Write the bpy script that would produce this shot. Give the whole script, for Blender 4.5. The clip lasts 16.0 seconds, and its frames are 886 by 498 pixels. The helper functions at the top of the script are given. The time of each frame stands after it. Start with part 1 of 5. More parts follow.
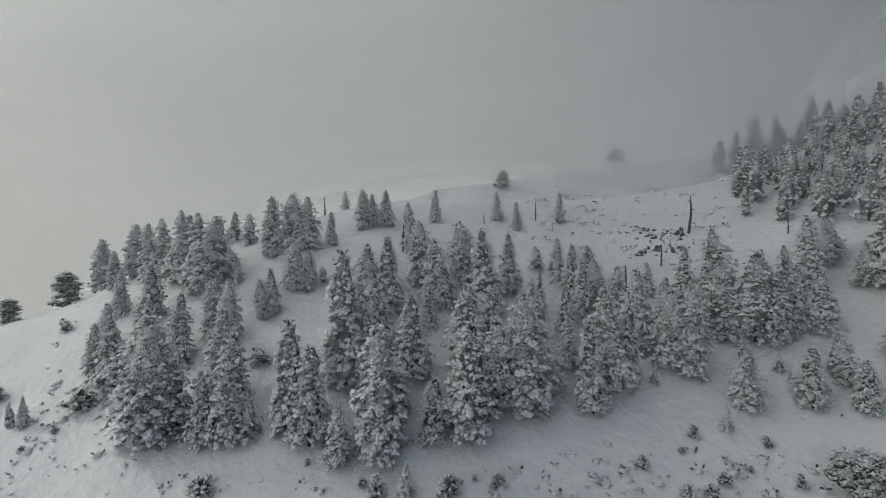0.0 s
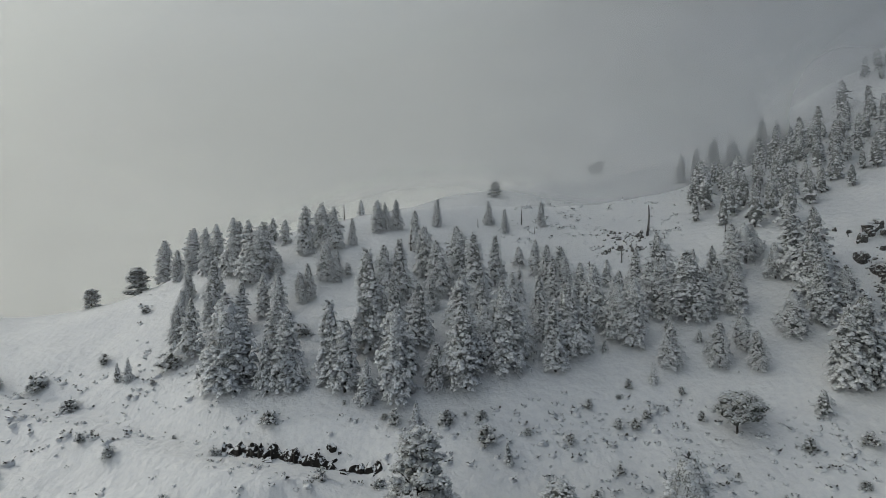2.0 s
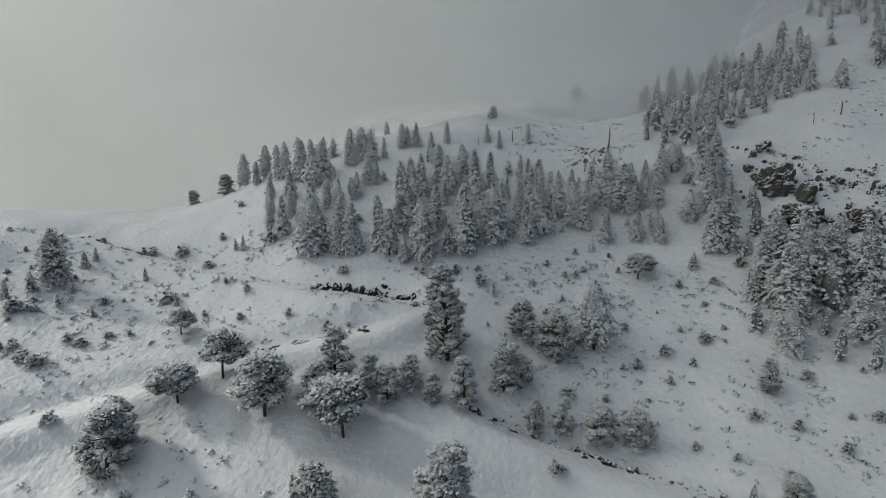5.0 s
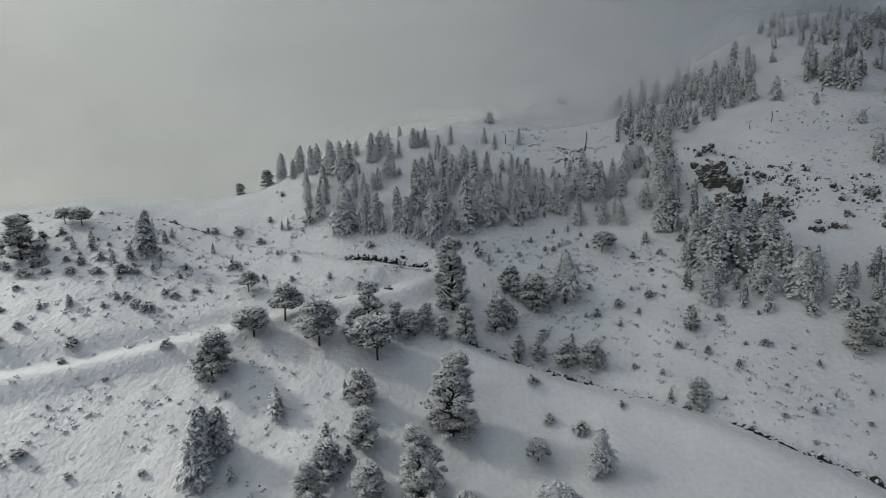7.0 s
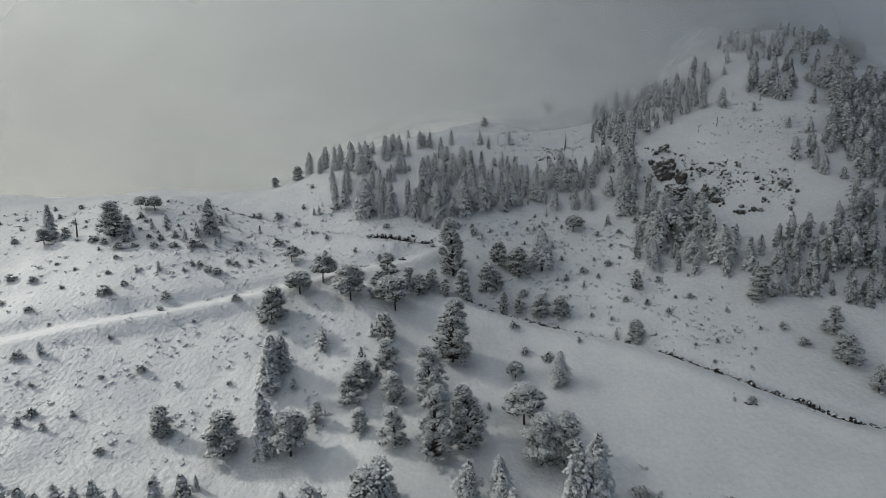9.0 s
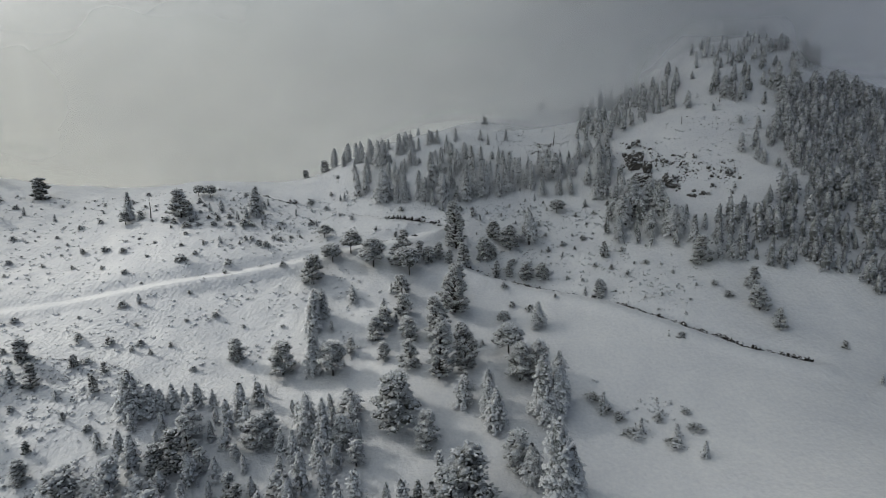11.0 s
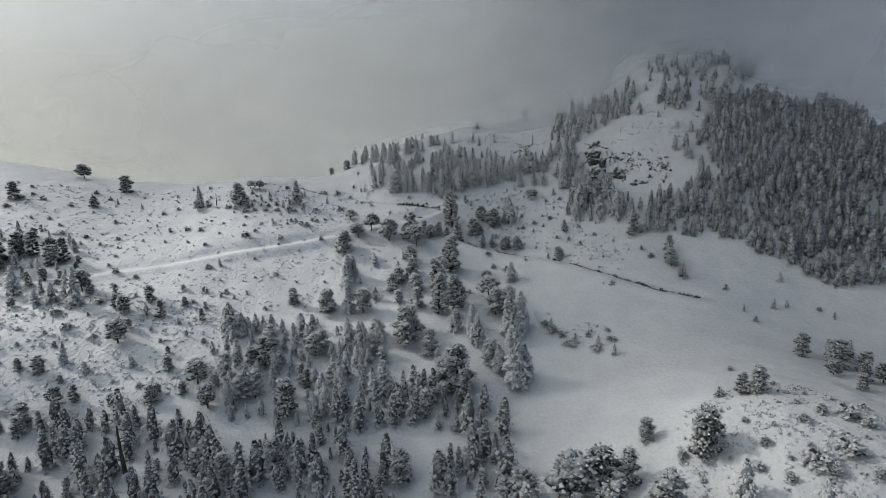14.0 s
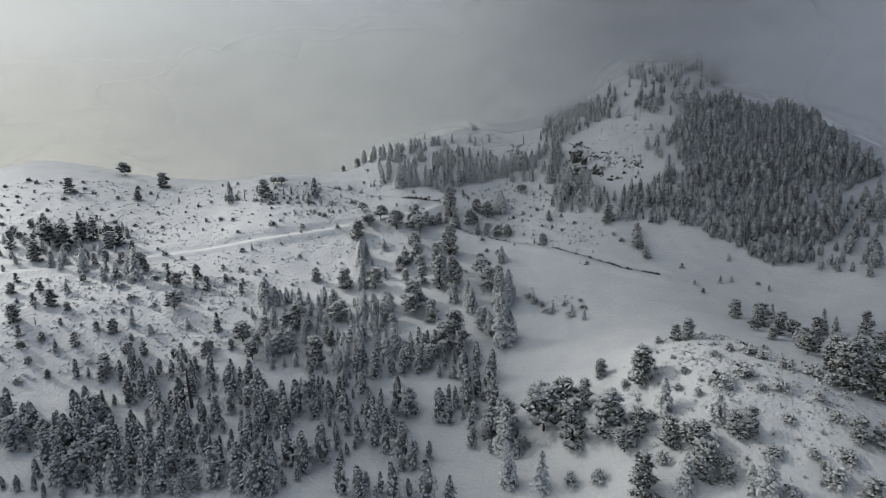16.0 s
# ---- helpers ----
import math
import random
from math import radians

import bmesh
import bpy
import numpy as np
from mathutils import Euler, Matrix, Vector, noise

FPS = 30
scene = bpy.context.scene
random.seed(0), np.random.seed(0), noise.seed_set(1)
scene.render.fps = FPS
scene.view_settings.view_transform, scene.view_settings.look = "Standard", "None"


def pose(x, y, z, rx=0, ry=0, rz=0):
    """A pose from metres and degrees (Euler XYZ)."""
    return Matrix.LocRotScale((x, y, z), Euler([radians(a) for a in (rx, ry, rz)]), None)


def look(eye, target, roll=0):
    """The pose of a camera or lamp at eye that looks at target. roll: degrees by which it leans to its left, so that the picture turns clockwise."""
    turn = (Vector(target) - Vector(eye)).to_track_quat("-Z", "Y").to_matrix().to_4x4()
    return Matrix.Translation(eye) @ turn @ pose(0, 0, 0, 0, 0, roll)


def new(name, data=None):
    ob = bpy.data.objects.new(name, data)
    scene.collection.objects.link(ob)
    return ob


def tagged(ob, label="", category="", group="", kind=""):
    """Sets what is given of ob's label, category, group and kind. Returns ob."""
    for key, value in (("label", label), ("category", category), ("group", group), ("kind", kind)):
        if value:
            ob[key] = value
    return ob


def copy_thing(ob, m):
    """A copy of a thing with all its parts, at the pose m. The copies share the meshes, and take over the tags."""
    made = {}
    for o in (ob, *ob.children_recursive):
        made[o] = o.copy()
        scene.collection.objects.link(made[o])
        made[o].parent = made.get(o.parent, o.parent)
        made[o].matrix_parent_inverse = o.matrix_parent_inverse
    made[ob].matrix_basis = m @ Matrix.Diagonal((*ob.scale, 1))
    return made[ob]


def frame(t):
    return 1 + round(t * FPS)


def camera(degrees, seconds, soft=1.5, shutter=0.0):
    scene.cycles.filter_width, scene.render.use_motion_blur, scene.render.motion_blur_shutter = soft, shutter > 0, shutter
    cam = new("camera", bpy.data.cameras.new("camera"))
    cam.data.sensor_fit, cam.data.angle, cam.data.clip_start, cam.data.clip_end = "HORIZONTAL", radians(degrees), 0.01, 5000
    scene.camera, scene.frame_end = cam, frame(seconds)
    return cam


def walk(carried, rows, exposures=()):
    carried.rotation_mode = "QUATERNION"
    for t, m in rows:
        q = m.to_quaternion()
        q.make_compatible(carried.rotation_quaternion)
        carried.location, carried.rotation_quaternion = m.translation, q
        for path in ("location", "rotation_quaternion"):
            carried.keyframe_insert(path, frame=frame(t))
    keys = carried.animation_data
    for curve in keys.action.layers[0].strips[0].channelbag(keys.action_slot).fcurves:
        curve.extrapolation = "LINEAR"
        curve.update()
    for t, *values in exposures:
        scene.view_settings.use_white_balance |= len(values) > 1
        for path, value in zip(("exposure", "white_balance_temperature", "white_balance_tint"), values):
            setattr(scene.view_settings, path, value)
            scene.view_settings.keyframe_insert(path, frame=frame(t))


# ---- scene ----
cam = camera(79.3, 16.0, soft=0.6)
METRES, EYE, TILT, LEAN, TURN = 200.0, 60.0, 0.0, 1.0, 0.0
ROWS = [
    (0.0, 0.0, 0.0, 0.0, 0.0, -0.0, -0.0),
    (0.5, 0.0002, -0.0157, -0.0002, 0.28, 0.01, -0.03),
    (1.0, 0.0007, -0.0351, -0.0005, 0.18, 0.03, 0.01),
    (1.5, 0.001, -0.0546, -0.0007, 0.08, 0.06, -0.02),
    (2.0, 0.0014, -0.078, -0.0008, 0.23, 0.07, -0.03),
    (2.5, 0.0018, -0.0998, -0.0021, 0.38, -6.61, -0.04),
    (3.0, 0.0018, -0.125, 0.0012, 0.44, -9.95, -0.02),
    (3.5, 0.001, -0.1487, 0.0018, 0.48, -9.87, -0.05),
    (4.0, -0.0006, -0.176, 0.0012, 0.6, -9.4, -0.13),
    (6.5, -0.0094, -0.3151, -0.0011, 0.41, -9.37, -0.33),
    (7.0, -0.0107, -0.3481, -0.0016, 0.39, -9.43, -0.32),
    (7.5, -0.0114, -0.3786, -0.0022, 0.44, -9.43, -0.35),
    (8.0, -0.0117, -0.4135, -0.0028, 0.43, -9.46, -0.33),
    (8.5, -0.0116, -0.4473, -0.003, 0.48, -9.49, -0.31),
    (9.0, -0.0108, -0.4836, -0.0029, 0.54, -9.54, -0.27),
    (11.5, -0.0017, -0.6646, -0.005, 1.56, -10.11, 0.13),
    (12.0, 0.0006, -0.7048, -0.004, 1.58, -10.17, 0.21),
    (12.5, 0.0031, -0.7425, -0.0031, 1.6, -10.25, 0.33),
    (13.0, 0.0063, -0.7818, -0.0021, 1.65, -10.28, 0.45),
    (13.5, 0.0093, -0.8167, -0.0016, 1.74, -10.27, 0.52),
    (14.0, 0.0122, -0.8555, -0.0006, 1.86, -10.26, 0.59),
    (14.5, 0.0146, -0.8899, -0.0, 1.92, -10.26, 0.67),
    (15.0, 0.0168, -0.9276, 0.0009, 1.97, -10.28, 0.68),
    (15.5, 0.0184, -0.961, 0.0011, 2.01, -10.42, 0.67),
    (16.0, 0.019, -0.9982, 0.0021, 1.98, -10.45, 0.67),
]
EXPOSURES = [(0.0, 0.91, 6700, 7), (4.0, 0.82, 6600, 6), (9.0, 0.67, 6560, 7), (16.0, 0.65, 6440, 9)]
walk(cam, [(t, pose(0, 0, EYE, TILT, LEAN, TURN) @ pose(METRES * x, METRES * y, METRES * z, 90 + pitch, roll, yaw)) for t, x, y, z, yaw, pitch, roll in ROWS], EXPOSURES)
SUN_POWER = 1.6

# ---- sky, sun ----
world = bpy.data.worlds.new("overcast")
scene.world = world
world.use_nodes = True
wn, wl = world.node_tree.nodes, world.node_tree.links
wn.clear()
SUN_WAY = Vector((-0.77, 0.17, 0.62)).normalized()
w_out, w_bg = wn.new("ShaderNodeOutputWorld"), wn.new("ShaderNodeBackground")
w_sky = wn.new("ShaderNodeTexSky")
w_sky.sky_type, w_sky.sun_disc = "NISHITA", False
w_sky.sun_elevation = math.asin(SUN_WAY.z)
w_sky.sun_rotation = math.atan2(SUN_WAY.x, SUN_WAY.y)
w_sky.dust_density = 6.0
w_dim = wn.new("ShaderNodeVectorMath")
w_dim.operation = "SCALE"
w_dim.inputs["Scale"].default_value = 0.10
w_co, w_dot = wn.new("ShaderNodeTexCoord"), wn.new("ShaderNodeVectorMath")
w_dot.operation = "DOT_PRODUCT"
w_dot.inputs[1].default_value = (-0.97, 0.06, -0.04)
w_map = wn.new("ShaderNodeMapRange")
w_map.inputs["From Min"].default_value, w_map.inputs["From Max"].default_value = -1.0, 1.0
w_ramp = wn.new("ShaderNodeValToRGB")
# cloud brightness from the dull side to the side of the veiled sun
ramp = w_ramp.color_ramp
ramp.elements[0].position, ramp.elements[0].color = 0.0, (0.05, 0.064, 0.09, 1)
ramp.elements[1].position, ramp.elements[1].color = 1.0, (0.58, 0.585, 0.555, 1)
for place, tone in ((0.22, (0.084, 0.104, 0.145, 1)), (0.5, (0.212, 0.240, 0.280, 1)), (0.8, (0.40, 0.415, 0.41, 1))):
    ramp.elements.new(place).color = tone
w_mix = wn.new("ShaderNodeMixRGB")
w_mix.inputs["Fac"].default_value = 0.93
w_bg.inputs["Strength"].default_value = 0.94
wl.new(w_sky.outputs["Color"], w_dim.inputs[0])
wl.new(w_co.outputs["Generated"], w_dot.inputs[0])
wl.new(w_dot.outputs["Value"], w_map.inputs["Value"])
wl.new(w_map.outputs["Result"], w_ramp.inputs["Fac"])
wl.new(w_dim.outputs["Vector"], w_mix.inputs["Color1"])
wl.new(w_ramp.outputs["Color"], w_mix.inputs["Color2"])
wl.new(w_mix.outputs["Color"], w_bg.inputs["Color"])
wl.new(w_bg.outputs["Background"], w_out.inputs["Surface"])

sun_data = bpy.data.lights.new("veiled_sun", "SUN")
sun_data.energy, sun_data.angle, sun_data.color = SUN_POWER, radians(5.5), (1.0, 0.95, 0.87)
sun = new("veiled_sun", sun_data)
sun.matrix_world = look(SUN_WAY * 200, (0, 0, 0))


# ---- materials ----
def material(name, low, high, rough, size, bump=0.3, fine=6.0, bump_size=1.0, per_object=0.0):
    """Two colours mixed by coarse and fine noise of real size (metres), with bump."""
    m = bpy.data.materials.new(name)
    m.use_nodes = True
    n, l = m.node_tree.nodes, m.node_tree.links
    b = n["Principled BSDF"]
    b.inputs["Roughness"].default_value = rough
    b.inputs["Specular IOR Level"].default_value = 0.25
    geo = n.new("ShaderNodeNewGeometry")
    coarse, grain, add, mix = n.new("ShaderNodeTexNoise"), n.new("ShaderNodeTexNoise"), n.new("ShaderNodeMath"), n.new("ShaderNodeMixRGB")
    coarse.inputs["Scale"].default_value, coarse.inputs["Detail"].default_value = 1.0 / size, 4
    grain.inputs["Scale"].default_value, grain.inputs["Detail"].default_value = fine / size, 3
    l.new(geo.outputs["Position"], coarse.inputs["Vector"])
    l.new(geo.outputs["Position"], grain.inputs["Vector"])
    add.operation = "MULTIPLY_ADD"
    add.inputs[1].default_value = 0.55
    l.new(coarse.outputs["Fac"], add.inputs[0])
    half = n.new("ShaderNodeMath")
    half.operation = "MULTIPLY"
    half.inputs[1].default_value = 0.45
    l.new(grain.outputs["Fac"], half.inputs[0])
    l.new(half.outputs[0], add.inputs[2])
    last = add.outputs[0]
    if per_object:
        info, shift = n.new("ShaderNodeObjectInfo"), n.new("ShaderNodeMath")
        shift.operation = "MULTIPLY_ADD"
        shift.inputs[1].default_value = per_object
        l.new(info.outputs["Random"], shift.inputs[0])
        l.new(last, shift.inputs[2])
        last = shift.outputs[0]
    spread = n.new("ShaderNodeMapRange")
    spread.inputs["From Min"].default_value, spread.inputs["From Max"].default_value = 0.32, 0.70 + per_object
    l.new(last, spread.inputs["Value"])
    mix.inputs["Color1"].default_value, mix.inputs["Color2"].default_value = (*low, 1), (*high, 1)
    l.new(spread.outputs["Result"], mix.inputs["Fac"])
    l.new(mix.outputs["Color"], b.inputs["Base Color"])
    if bump:
        relief, bn = n.new("ShaderNodeBump"), n.new("ShaderNodeTexNoise")
        bn.inputs["Scale"].default_value, bn.inputs["Detail"].default_value = 1.0 / bump_size, 6
        relief.inputs["Strength"].default_value, relief.inputs["Distance"].default_value = bump, bump_size * 0.35
        l.new(geo.outputs["Position"], bn.inputs["Vector"])
        l.new(bn.outputs["Fac"], relief.inputs["Height"])
        l.new(relief.outputs["Normal"], b.inputs["Normal"])
    return m


def frosted(name, dark, pale, cover, size, rough=0.7, per_object=0.0, lie=0.0, blend=0.05):
    """Needles or stone and clotted snow mixed at the scale of twigs; cover: how much of it is white, lie: how far the snow keeps to what faces up."""
    m = bpy.data.materials.new(name)
    m.use_nodes = True
    n, l = m.node_tree.nodes, m.node_tree.links
    b = n["Principled BSDF"]
    b.inputs["Roughness"].default_value = rough
    b.inputs["Specular IOR Level"].default_value = 0.2
    geo, clots, grain, rampn = n.new("ShaderNodeNewGeometry"), n.new("ShaderNodeTexNoise"), n.new("ShaderNodeTexNoise"), n.new("ShaderNodeValToRGB")
    clots.inputs["Scale"].default_value, clots.inputs["Detail"].default_value, clots.inputs["Roughness"].default_value = 1.0 / size, 3, 0.65
    grain.inputs["Scale"].default_value, grain.inputs["Detail"].default_value = 0.9, 2
    l.new(geo.outputs["Position"], clots.inputs["Vector"])
    l.new(geo.outputs["Position"], grain.inputs["Vector"])
    shift = n.new("ShaderNodeMath")
    shift.operation = "MULTIPLY_ADD"
    shift.inputs[1].default_value = 0.35
    l.new(grain.outputs["Fac"], shift.inputs[0])
    l.new(clots.outputs["Fac"], shift.inputs[2])
    last = shift.outputs[0]
    if per_object:
        info, more = n.new("ShaderNodeObjectInfo"), n.new("ShaderNodeMath")
        more.operation = "MULTIPLY_ADD"
        more.inputs[1].default_value = per_object
        l.new(info.outputs["Random"], more.inputs[0])
        l.new(last, more.inputs[2])
        last = more.outputs[0]
    if lie:
        face, tilt = n.new("ShaderNodeSeparateXYZ"), n.new("ShaderNodeMath")
        tilt.operation = "MULTIPLY_ADD"
        tilt.inputs[1].default_value = lie
        l.new(geo.outputs["Normal"], face.inputs[0])
        l.new(face.outputs["Z"], tilt.inputs[0])
        l.new(last, tilt.inputs[2])
        last = tilt.outputs[0]
    edge = 0.675 + 0.5 * (per_object + lie) - (cover - 0.5) * 0.36
    rampn.color_ramp.elements[0].position, rampn.color_ramp.elements[0].color = edge - blend, (*dark, 1)
    rampn.color_ramp.elements[1].position, rampn.color_ramp.elements[1].color = edge + blend, (*pale, 1)
    l.new(last, rampn.inputs["Fac"])
    l.new(rampn.outputs["Color"], b.inputs["Base Color"])
    relief = n.new("ShaderNodeBump")
    relief.inputs["Strength"].default_value, relief.inputs["Distance"].default_value = 0.8, size * 0.5
    l.new(clots.outputs["Fac"], relief.inputs["Height"])
    l.new(relief.outputs["Normal"], b.inputs["Normal"])
    return m


SNOW = material("snow_ground", (0.70, 0.72, 0.76), (0.86, 0.87, 0.88), 0.65, 9.0, 0.55, 14.0, 1.2)
SNOW_TREE = frosted("snow_on_branches", (0.22, 0.23, 0.23), (0.84, 0.86, 0.89), 0.90, 0.16)
sn, sl = SNOW.node_tree.nodes, SNOW.node_tree.links
s_bump = [n for n in sn if n.type == "BUMP"][0]
s_att, s_mad = sn.new("ShaderNodeAttribute"), sn.new("ShaderNodeMath")
s_att.attribute_name, s_mad.operation = "tussock", "MULTIPLY_ADD"
s_mad.inputs[1].default_value, s_mad.inputs[2].default_value = 0.55, 0.40
s_bump.inputs["Distance"].default_value = 0.55
s_relief = [n for n in sn if n.type == "TEX_NOISE" and abs(n.inputs["Scale"].default_value - 1 / 1.2) < 0.01][0]
s_relief.inputs["Detail"].default_value, s_relief.inputs["Scale"].default_value = 3.0, 1.1
sl.new(s_att.outputs["Fac"], s_mad.inputs[0])
sl.new(s_mad.outputs[0], s_bump.inputs["Strength"])
SNOW_FAR = frosted("snow_on_far_woods", (0.14, 0.145, 0.155), (0.76, 0.78, 0.83), 0.76, 0.26)
# darker, bluer copy of the tree snow; the hill's shade is in the colour
SNOW_HILL = frosted("shaded_snow_on_hill_woods", (0.085, 0.09, 0.10), (0.70, 0.73, 0.80), 0.52, 0.26)
SNOW_CAP = material("snow_on_stones", (0.66, 0.69, 0.73), (0.86, 0.87, 0.89), 0.6, 0.6, 0.5, 5.0, 0.18)
NEEDLES = frosted("fir_needles", (0.100, 0.107, 0.102), (0.66, 0.68, 0.70), 0.68, 0.13, 0.75, 0.10, 0.22, 0.07)
PINE_NEEDLES = frosted("pine_needles", (0.095, 0.10, 0.09), (0.66, 0.68, 0.69), 0.68, 0.13, 0.75, 0.14, 0.26, 0.07)
DARK_NEEDLES = frosted("dark_pine_needles", (0.062, 0.066, 0.058), (0.58, 0.60, 0.62), 0.48, 0.13, 0.75, 0.16, 0.26, 0.07)
TWIGS = frosted("shrub_twigs", (0.075, 0.076, 0.066), (0.62, 0.64, 0.65), 0.56, 0.10, 0.8, 0.12, 0.26)
TUSSOCK = frosted("dry_tussock", (0.045, 0.042, 0.036), (0.58, 0.60, 0.62), 0.34, 0.12, 0.8)
EARTH = frosted("snowy_earth", (0.030, 0.027, 0.025), (0.76, 0.78, 0.81), 0.40, 0.35, 0.9, 0.0, 0.40, 0.03)
BARK = material("bark", (0.030, 0.026, 0.024), (0.095, 0.085, 0.078), 0.85, 0.25, 0.6, 5.0, 0.08)
DEADWOOD = material("grey_dead_wood", (0.045, 0.042, 0.040), (0.13, 0.125, 0.12), 0.85, 0.3, 0.6, 5.0, 0.08)
CRAG = frosted("snowy_crag", (0.078, 0.073, 0.067), (0.70, 0.72, 0.74), 0.47, 0.22, 0.85, 0.0, 0.50, 0.10)


# ---- the lie of the land ----
# mounds and hollows: place, height, spread
BASE_LEVEL = 2.12
MOUNDS_FAR = [
    (90, 180, 72.8, 110), (-35, 75, 15.5, 22), (140, 80, 35.8, 60), (-5, 90, 2.9, 22), (115, 135, 16.1, 22),
    (130, 105, -9.3, 22), (25, 120, 8.5, 22), (65, 85, -8.7, 35), (-120, 180, -14.4, 110), (-125, 75, 7.1, 22),
    (175, 75, 1.2, 22), (-220, 120, 10.7, 60), (100, 75, 7.6, 22), (65, 135, 15.7, 35), (-5, 105, 13.3, 22),
    (145, 120, 12, 22), (-60, 120, -7.5, 60), (98, 90, 5, 16), (130, 122, 7, 20), (130, 76, 3.5, 16),
]
MOUNDS_SLOPE = [
    (-140, 40, 37.5, 60), (-20, 40, 27.7, 60), (-210, 60, 24.9, 35), (-85, 10, -10.3, 35), (140, 60, -10.8, 35),
    (-125, 30, -3.4, 22), (25, 15, -8.3, 22), (-80, 60, 12.4, 22), (-50, 45, -6.5, 22), (90, 35, 0.1, 35),
    (-65, 15, 9.3, 22), (-5, 45, 2.1, 22), (55, 60, 7.6, 22), (-95, 30, 2.6, 22), (40, 45, -4, 22),
    (-35, 30, -2.3, 22), (85, 15, 7, 22), (-5, 30, -2.6, 22),
]
MOUNDS_NEAR = [
    (20, -100, -15.2, 110), (55, -90, 13.1, 22), (90, -90, 5.3, 35), (-95, -45, 6.6, 22), (40, -30, -3.3, 22),
    (100, -30, -6.9, 22), (-95, -75, -6.1, 22), (15, -90, -6.1, 35), (-260, -30, 20.4, 110), (-20, -75, -2.3, 22),
    (40, 0, 6.1, 22), (-20, -15, -2.6, 22), (230, -30, 17.3, 110), (70, 0, -7.8, 22), (70, -30, 4.2, 22),
    (10, 0, -4.2, 22), (70, -120, 5.3, 22), (-50, -15, -5.5, 22), (-20, -120, 6.7, 22), (-80, -60, -5.1, 22),
    (-65, -45, 5.8, 22), (40, -75, 4.5, 22), (10, -30, 0.5, 22),
]
ALL_MOUNDS = np.array(MOUNDS_FAR + MOUNDS_SLOPE + MOUNDS_NEAR)
# the snowed-in forest track with its hairpin, and the track along the lower field
TRACK_MAIN = [(-145, -37), (-139.6, -35), (-123.3, -28.7), (-103.5, -15.5), (-81.8, -3.3), (-60.1, 5), (-50.4, 10.3), (-39.9, 17.5), (-29.9, 23.3), (-24.6, 25.3),
    (-17.5, 27), (-11.4, 28.7), (-7, 31), (-6.2, 32.9), (-9.4, 33.7), (-16.6, 34.6), (-26.9, 37.5), (-38.7, 42), (-50, 45), (-61.7, 48.1),
    (-67, 48.6)]
TRACK_FIELD = [(-1.5, 19.5), (6, 15.7), (16.4, 11.5), (29, 4.5), (37.5, -2.8), (43.2, -7.8), (48, -11.7), (59.4, -19.9), (69, -24)]
BANK_HAIRPIN = [(-22.4, 37.5), (-14.1, 36.5), (-9.6, 35.8), (-5.1, 35.1)]
BANK_LOWER = [(-28.2, 25.6), (-22.1, 27.3), (-17.1, 28), (-12.7, 28.4)]
BANK_WEST = [(-67.1, 48.7), (-56.9, 46.9), (-46.1, 44.7)]
BANK_FIELD = [(0.4, 18.5), (9.7, 15.4), (16.8, 13.2), (24.6, 8.8), (32.8, 3.8), (38.2, -1.5), (43.9, -6.8), (47.9, -10.1), (58.6, -18.9), (69.3, -23.5)]
BANK_STUB = [(42.4, -13.2), (45.1, -14.3), (47.6, -15.5)]


def raw_ground(x, y):
    """Height of the slope in metres, without track or hummocks, for arrays."""
    x, y = np.asarray(x, float), np.asarray(y, float)
    z = np.full(x.shape, BASE_LEVEL)
    for cx, cy, height, spread in ALL_MOUNDS:
        z += height * np.exp(-((x - cx) ** 2 + (y - cy) ** 2) / (2 * spread * spread))
    # beyond the crest the land falls away
    return z - 70 * np.clip((y - np.interp(x, (50, 85, 110), (104, 110, 138))) / 90, 0, 1) ** 1.4


def dense_line(points, step=1.0):
    """A line of places about a step apart, smoothed."""
    p = np.array(points, float)
    d = np.concatenate([[0], np.cumsum(np.hypot(*np.diff(p, axis=0).T))])
    s = np.linspace(0, d[-1], max(4, int(d[-1] / step)))
    q = np.stack([np.interp(s, d, p[:, 0]), np.interp(s, d, p[:, 1])], 1)
    for _ in range(3):
        q[1:-1] = (q[:-2] + 2 * q[1:-1] + q[2:]) / 4
    return q


def smooth_level(q, rounds=40):
    z = raw_ground(q[:, 0], q[:, 1])
    for _ in range(rounds):
        z[1:-1] = (z[:-2] + 2 * z[1:-1] + z[2:]) / 4
    return z


ROADS = [(q, smooth_level(q)) for q in (dense_line(TRACK_MAIN), dense_line(TRACK_FIELD))]
FIELD = (45.0, -32.0, 40.0, 24.0)  # the smooth snowfield: centre and half sizes


def value_noise(x, y, size, seed):
    """Smooth random relief between -1 and 1, for arrays."""
    gx, gy = x / size, y / size
    ix, iy = np.floor(gx), np.floor(gy)
    fx, fy = gx - ix, gy - iy
    fx, fy = fx * fx * (3 - 2 * fx), fy * fy * (3 - 2 * fy)

    def corner(a, b):
        v = np.sin(a * 127.1 + b * 311.7 + seed * 74.7) * 43758.5453
        return (v - np.floor(v)) * 2 - 1

    low = corner(ix, iy) * (1 - fx) + corner(ix + 1, iy) * fx
    high = corner(ix, iy + 1) * (1 - fx) + corner(ix + 1, iy + 1) * fx
    return low * (1 - fy) + high * fy


